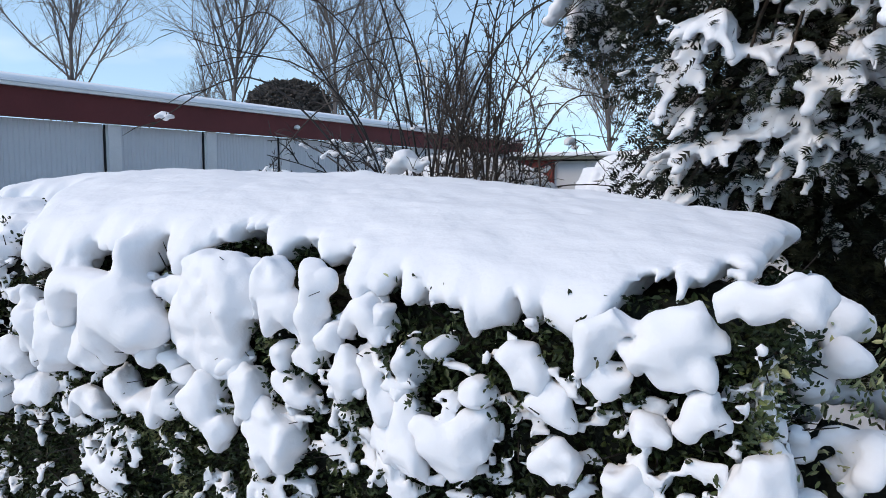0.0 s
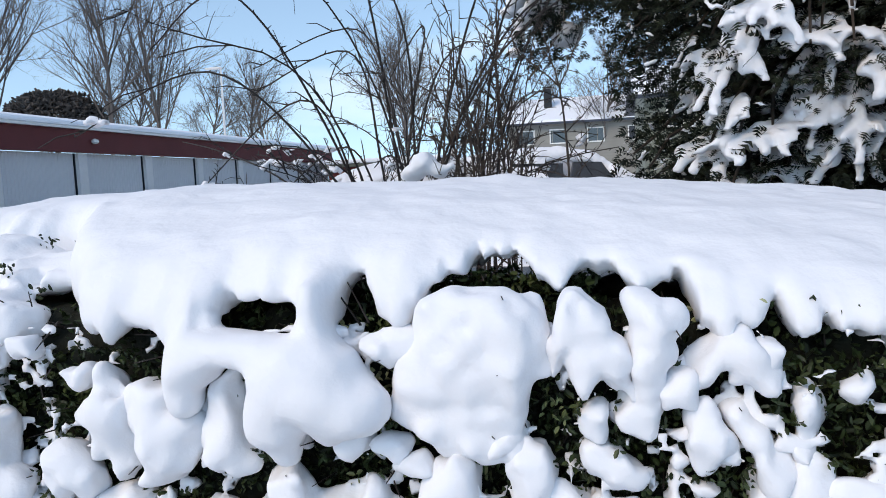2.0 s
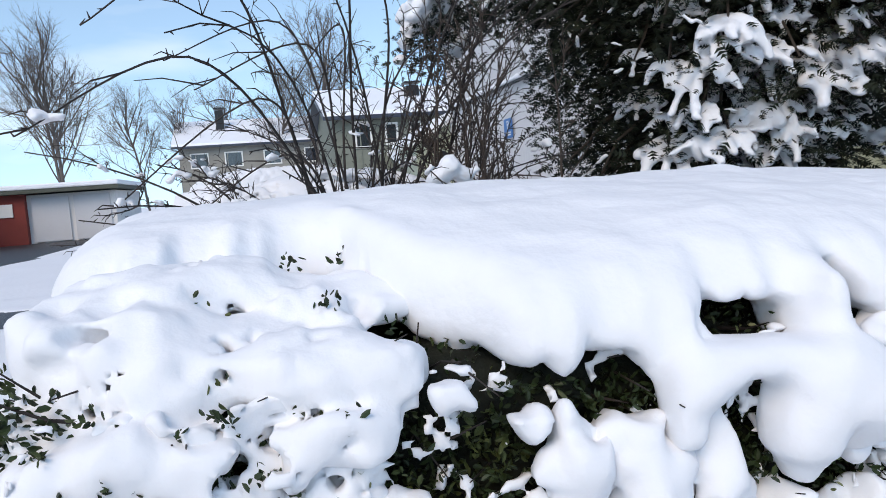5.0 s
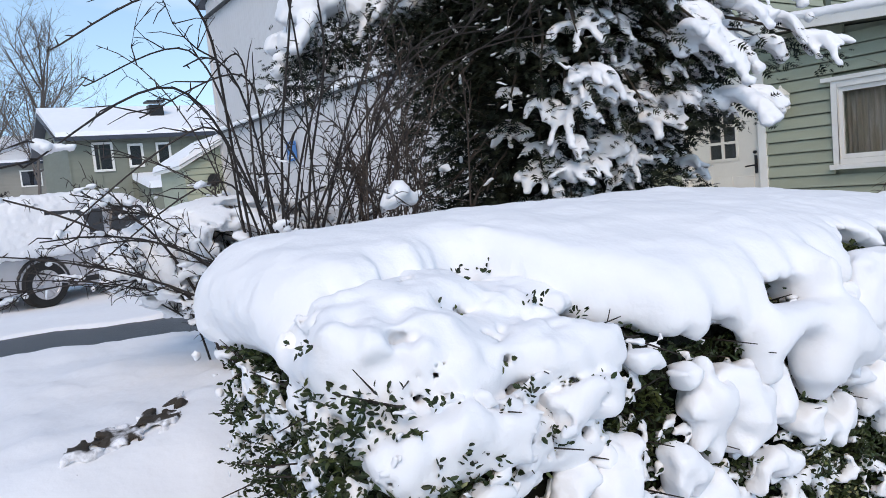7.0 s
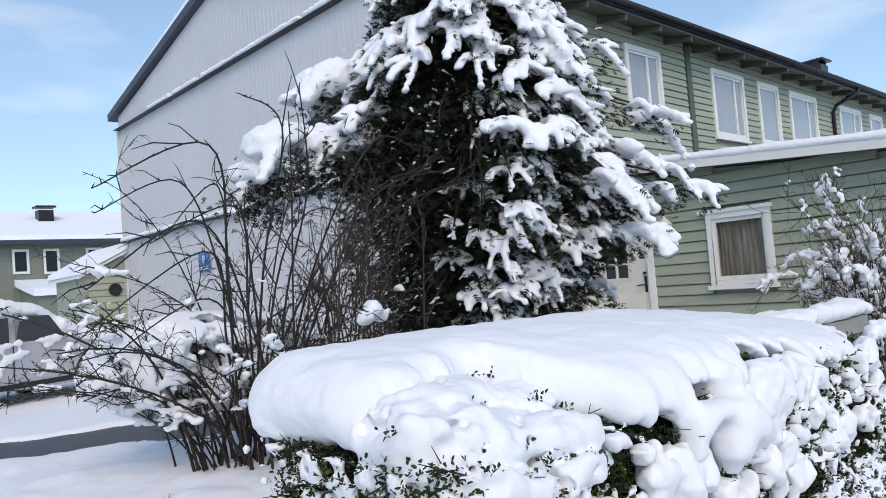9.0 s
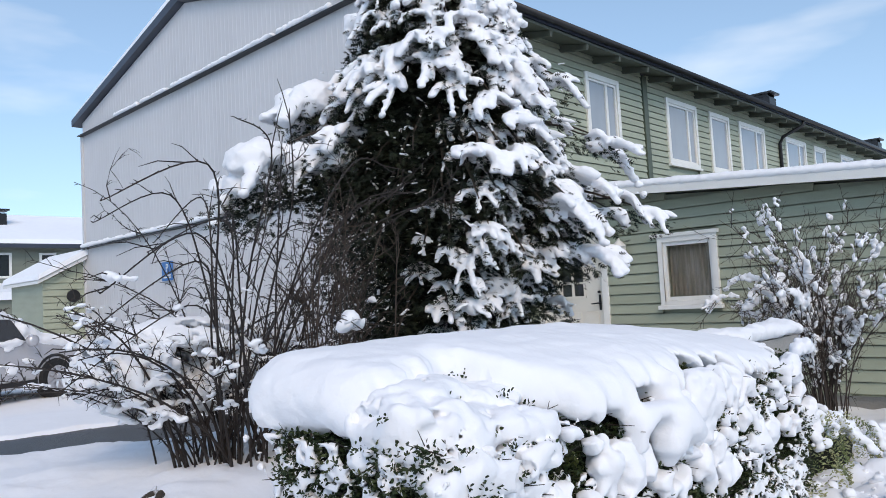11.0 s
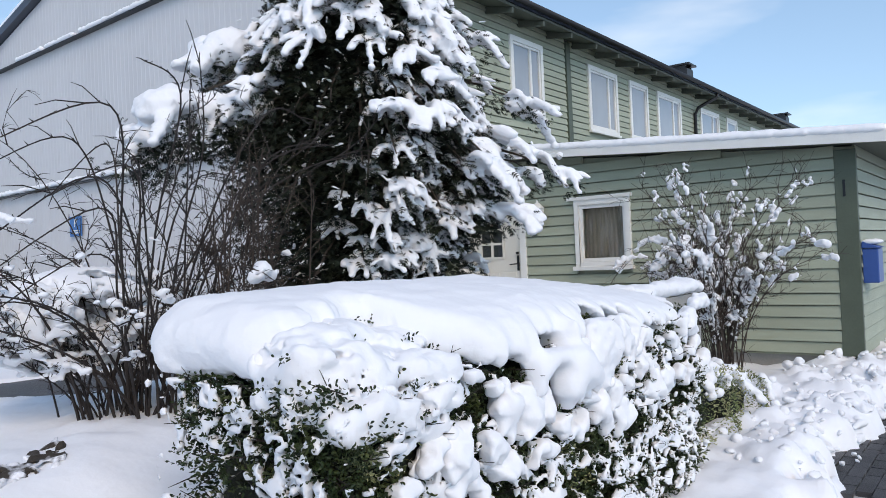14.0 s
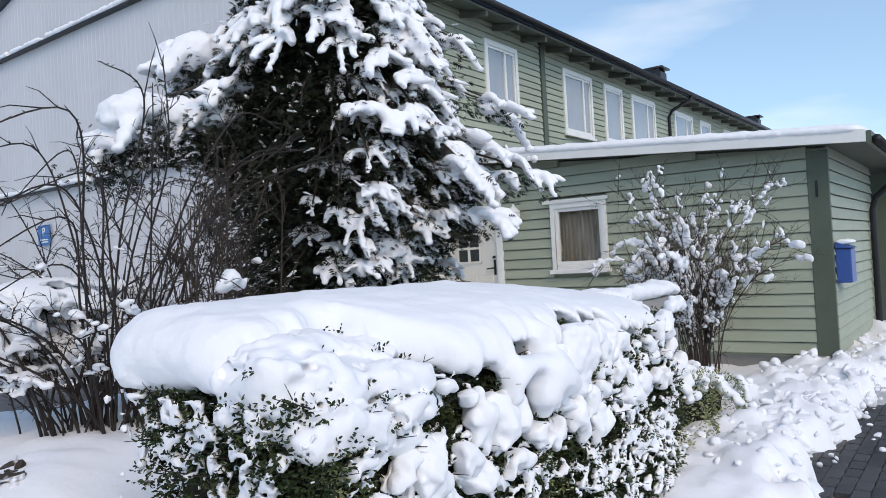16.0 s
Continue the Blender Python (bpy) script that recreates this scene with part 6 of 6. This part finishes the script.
for x, y, z, s in ((-2.53, 4.18, 1.56, 0.07), (-2.47, 4.2, 1.53, 0.06), (-2.6, 4.17, 1.52, 0.055), (-2.4, 4.2, 1.55, 0.025)):
    blobs.append((x, y, z, s, s, s * 0.8))
thing("shrub_snow", "lumps of snow lodged in the bare twigs", "snow", snow_mesh("shrub_snow", blobs, 0.013, 3, 0.006, seed=21, lumps=0.3, warp=0.02), kind="stuff")


def heap_field(p):
    """Soft masses of snow lodged among the twigs, with gaps between them."""
    q = warped(p, 0.05, 0.02, 431)
    e = (((p - np.array([-2.92, 5.55, 1.28])) / np.array([0.8, 0.5, 0.36])) ** 2).sum(1) ** 0.5 - 1
    n = value_noise(q * np.array([1, 1, 1.6]), 6.5, 432) + 0.75 * value_noise(q * np.array([1, 1, 1.3]), 15, 433) + 0.3 * value_noise(q, 36, 434)
    return np.maximum(e * 0.4, (0.08 - n + 0.4 * e) * 0.04)


thing("shrub_snow", "soft masses of snow lodged in the low bare shrub", "snow", skin("shrub_snow", (-3.75, 5.0, 0.7), (-2.1, 6.1, 1.7), 0.0165, heap_field, sparse=1), kind="stuff")

wallbush, wb_sn = arching_shrub("upright_shrub", "bare upright shrub by the wall, snow along its twigs", (3.0, 3.2), 64, 2.25, 1.0, 0.09, TWIG_BROWN, 51, 0.006, 11, (0.0, 0.1), False)
blobs = []
for ob in [o for o in wallbush.children if o.name.startswith("stem")]:
    vs = [v.co for v in ob.data.vertices][::5]
    for k in range(5, min(13, len(vs))):
        if r_.random() < (0.12 if k < 7 else 0.42):
            for _ in range(2):
                s = r_.uniform(0.02, 0.056)
                d_ = vs[min(k + 1, len(vs) - 1)] - vs[k - 1]
                s *= 0.62
                for j in range(4):
                    blobs.append((vs[k].x + d_.x * 0.16 * j + r_.normal(0, 0.01), vs[k].y + d_.y * 0.16 * j + r_.normal(0, 0.01), vs[k].z + d_.z * 0.16 * j + r_.normal(0, 0.01), s, s, s * 1.1))
for p in wb_sn:
    s = r_.uniform(0.008, 0.026)
    for j in range(4):
        blobs.append((p.x + r_.normal(0, s), p.y + r_.normal(0, s), p.z + s * 1.2 * j, s, s, s * 1.2))
thing("shrub_snow", "feathery tufts of snow along the upright twigs", "snow", snow_mesh("shrub_snow", blobs, 0.0115, 1, 0.005, seed=23, lumps=0.3, warp=0.03), kind="stuff")

# rough lumps at the dug edge of the lawn, and crumbs along the drive
def turf_field(p):
    """Torn, flat slabs of turf along the edge of a shallow cut."""
    f = ((p[:, 0] + 4.12) * 0.78 + (p[:, 1] - 4.16) * 0.625) / 0.82
    side = (p[:, 0] + 4.12) * 0.625 - (p[:, 1] - 4.16) * 0.78
    q = warped(p, 0.06, 0.03, 411)
    n = value_noise(q * np.array([1, 1, 2.5]), 9, 412) + 0.7 * value_noise(q, 22, 413)
    across = np.abs(side + 0.04 * np.sin(9 * f)) - 0.12 * (1 - 0.6 * np.abs(2 * f - 1))
    lift = p[:, 2] - snow_top(p[:, 0], p[:, 1]) - 0.012 - 0.022 * n
    return np.maximum(np.maximum(across, lift), np.maximum((0.12 - n) * 0.03, np.maximum(-f, f - 1) * 0.9))


thing("dug_edge", "strip of torn turf and frozen mud showing through snow", "turf", skin("dug_edge", (-4.3, 3.98, 0.4), (-3.3, 4.86, 0.85), 0.012, turf_field, SOIL, fine=0.008, seed=9, sparse=1))
blobs = []
for _ in range(560):
    x = r_.uniform(-0.4, 6.5)
    y = 1.75 - 0.02 * x + r_.normal(0.2, 0.42)
    s = r_.uniform(0.01, 0.045) * (1.5 if r_.random() < 0.1 else 1.0)
    if y < 1.5 and r_.random() < 0.8:
        continue
    gx_, gy_ = np.array([x]), np.array([y])
    z = float((snow_top(gx_, gy_) - 0.20 * drive_mask(gx_, gy_))[0])
    blobs.append((x, y, max(z, -0.04) + s * 0.25, s * 1.2, s, s * 0.8))
thing("snow_crumbs", "shovelled lumps of snow along the drive edge", "snow", snow_mesh("snow_crumbs", blobs, 0.014, 2, 0.008, seed=25, lumps=0.4, warp=0.03), kind="stuff")


# ---- far trees ----
def bare_tree(seed, height, levels=5, spread=0.5, droop=0.0):
    r = np.random.default_rng(seed)
    s = Shape()

    def grow(p, d, L, rad, lev):
        pts, q = [p], p
        n = 4
        for k in range(n):
            d = (d + Vector(r.normal(0, 0.07, 3)) + Vector((0, 0, 0.05 - droop * (lev >= 3)))).normalized()
            q = q + d * L / n
            pts.append(q)
        s.tube(pts, [rad * (1 - 0.5 * k / n) for k in range(n + 1)], 3 if lev > 1 else 6, False)
        if lev >= levels:
            return
        for _ in range({0: 16, 1: 8, 2: 6, 3: 4, 4: 3}[lev]):
            f = r.uniform(0.3 if lev == 0 else 0.2, 1.0)
            b = pts[min(n - 1, int(f * n))].lerp(pts[min(n, int(f * n) + 1)], f * n % 1)
            e = (d * 0.75 + Vector(r.normal(0, spread, 3)) + Vector((0, 0, 0.18))).normalized()
            grow(b, e, L * r.uniform(0.38, 0.58) * (1.15 - 0.45 * f if lev == 0 else 1), rad * 0.42, lev + 1)

    grow(Vector((0, 0, -0.3)), Vector((0, 0, 1)), height, height * 0.013, 0)
    return s


crowns = [bare_tree(100, 14, 4, 0.5), bare_tree(101, 15, 4, 0.42), bare_tree(102, 11, 4, 0.6)]
tree_data = [c.mesh("crown", FAR_BARK) for c in crowns]
SPOTS = [(-83, 60, 0, 1.75), (-58, 60, 1, 1.4), (-44.5, 60, 0, 1.25), (-40, 60.5, 1, 1.05), (-36.5, 62, 2, 0.85), (-32.6, 63, 2, 0.95), (-29.5, 61, 2, 0.75), (-16.6, 60, 2, 1.02), (-17.5, 62, 1, 0.72),
         (-47, 66, 2, 1.0), (-52, 68, 2, 1.0), (-12.5, 70, 2, 0.8), (-8.5, 66, 2, 0.7), (1.2, 60, 2, 1.05), (-1.6, 62, 2, 0.85), (3.2, 64, 2, 0.75), (-66, 66, 2, 1.1), (-5.0, 72, 2, 0.8)]
for i, (x, y, k, s) in enumerate(SPOTS):
    t = thing("birch_tree", "tall leafless birch against the winter sky", "tree", group="far birches")
    t.matrix_world = pose(x, y, 0.4, 0, 0, 73 * i) @ Matrix.Diagonal((s, s, s, 1))
    part("crown", tree_data[k], None, t)
dk = thing("evergreen_clump", "dark round evergreen tree beyond the garages", "tree")
r9 = np.random.default_rng(77)
pp = r9.normal(0, 1, (9000, 3))
pp /= np.linalg.norm(pp, axis=1)[:, None]
pp = pp * (0.75 + 0.25 * r9.random((9000, 1)) + 0.12 * value_noise(pp, 3, 3)[:, None]) * np.array([4.0, 4.0, 2.6])
# greyed crown colour: the haze of distance is mixed into the base
part("crown", leaf_cloud("crown", pp + np.array([-50.0, 60.0, 8.6]), pp / 4.0, 0.45, material("hazed_evergreen", (0.085, 0.075, 0.068), 0.9, 0.3, 2, 9, by_island=0.4), r9, 0.8, 0.6), None, dk)
part("trunk", Shape().tube([(-50, 60, 0), (-50, 60, 8)], [0.3, 0.15], 8), FAR_BARK, dk)
lamp = thing("street_lamp", "thin pale street lamp beyond the garages", "lamp post")
part("pole", Shape().tube([(-22, 38.8, 0.2), (-22, 38.8, 8.2)], [0.08, 0.05], 8), GARAGE_POST, lamp)
part("head", Shape().box(-22.9, -21.95, 38.7, 38.9, 8.2, 8.32), GARAGE_POST, lamp, bevel=0.03)

# ---- pavers of the drive ----
pm = Shape().prism([(-0.098, -0.048), (0.098, -0.048), (0.098, 0.048), (-0.098, 0.048)], "z", 0, 0.04)
pv = pm.mesh("paver", PAVER)
for i in range(15):
    for j in range(20):
        ob = new("paver", pv)
        ob.parent = drive
        x, y = 0.0 + 0.2035 * i + (0.1 if j % 2 else 0), 1.72 - 0.1035 * j
        ob.matrix_basis = pose(x, y, -0.078 + 0.004 * math.sin(7.1 * i + 3.3 * j), 0, 0, 0)
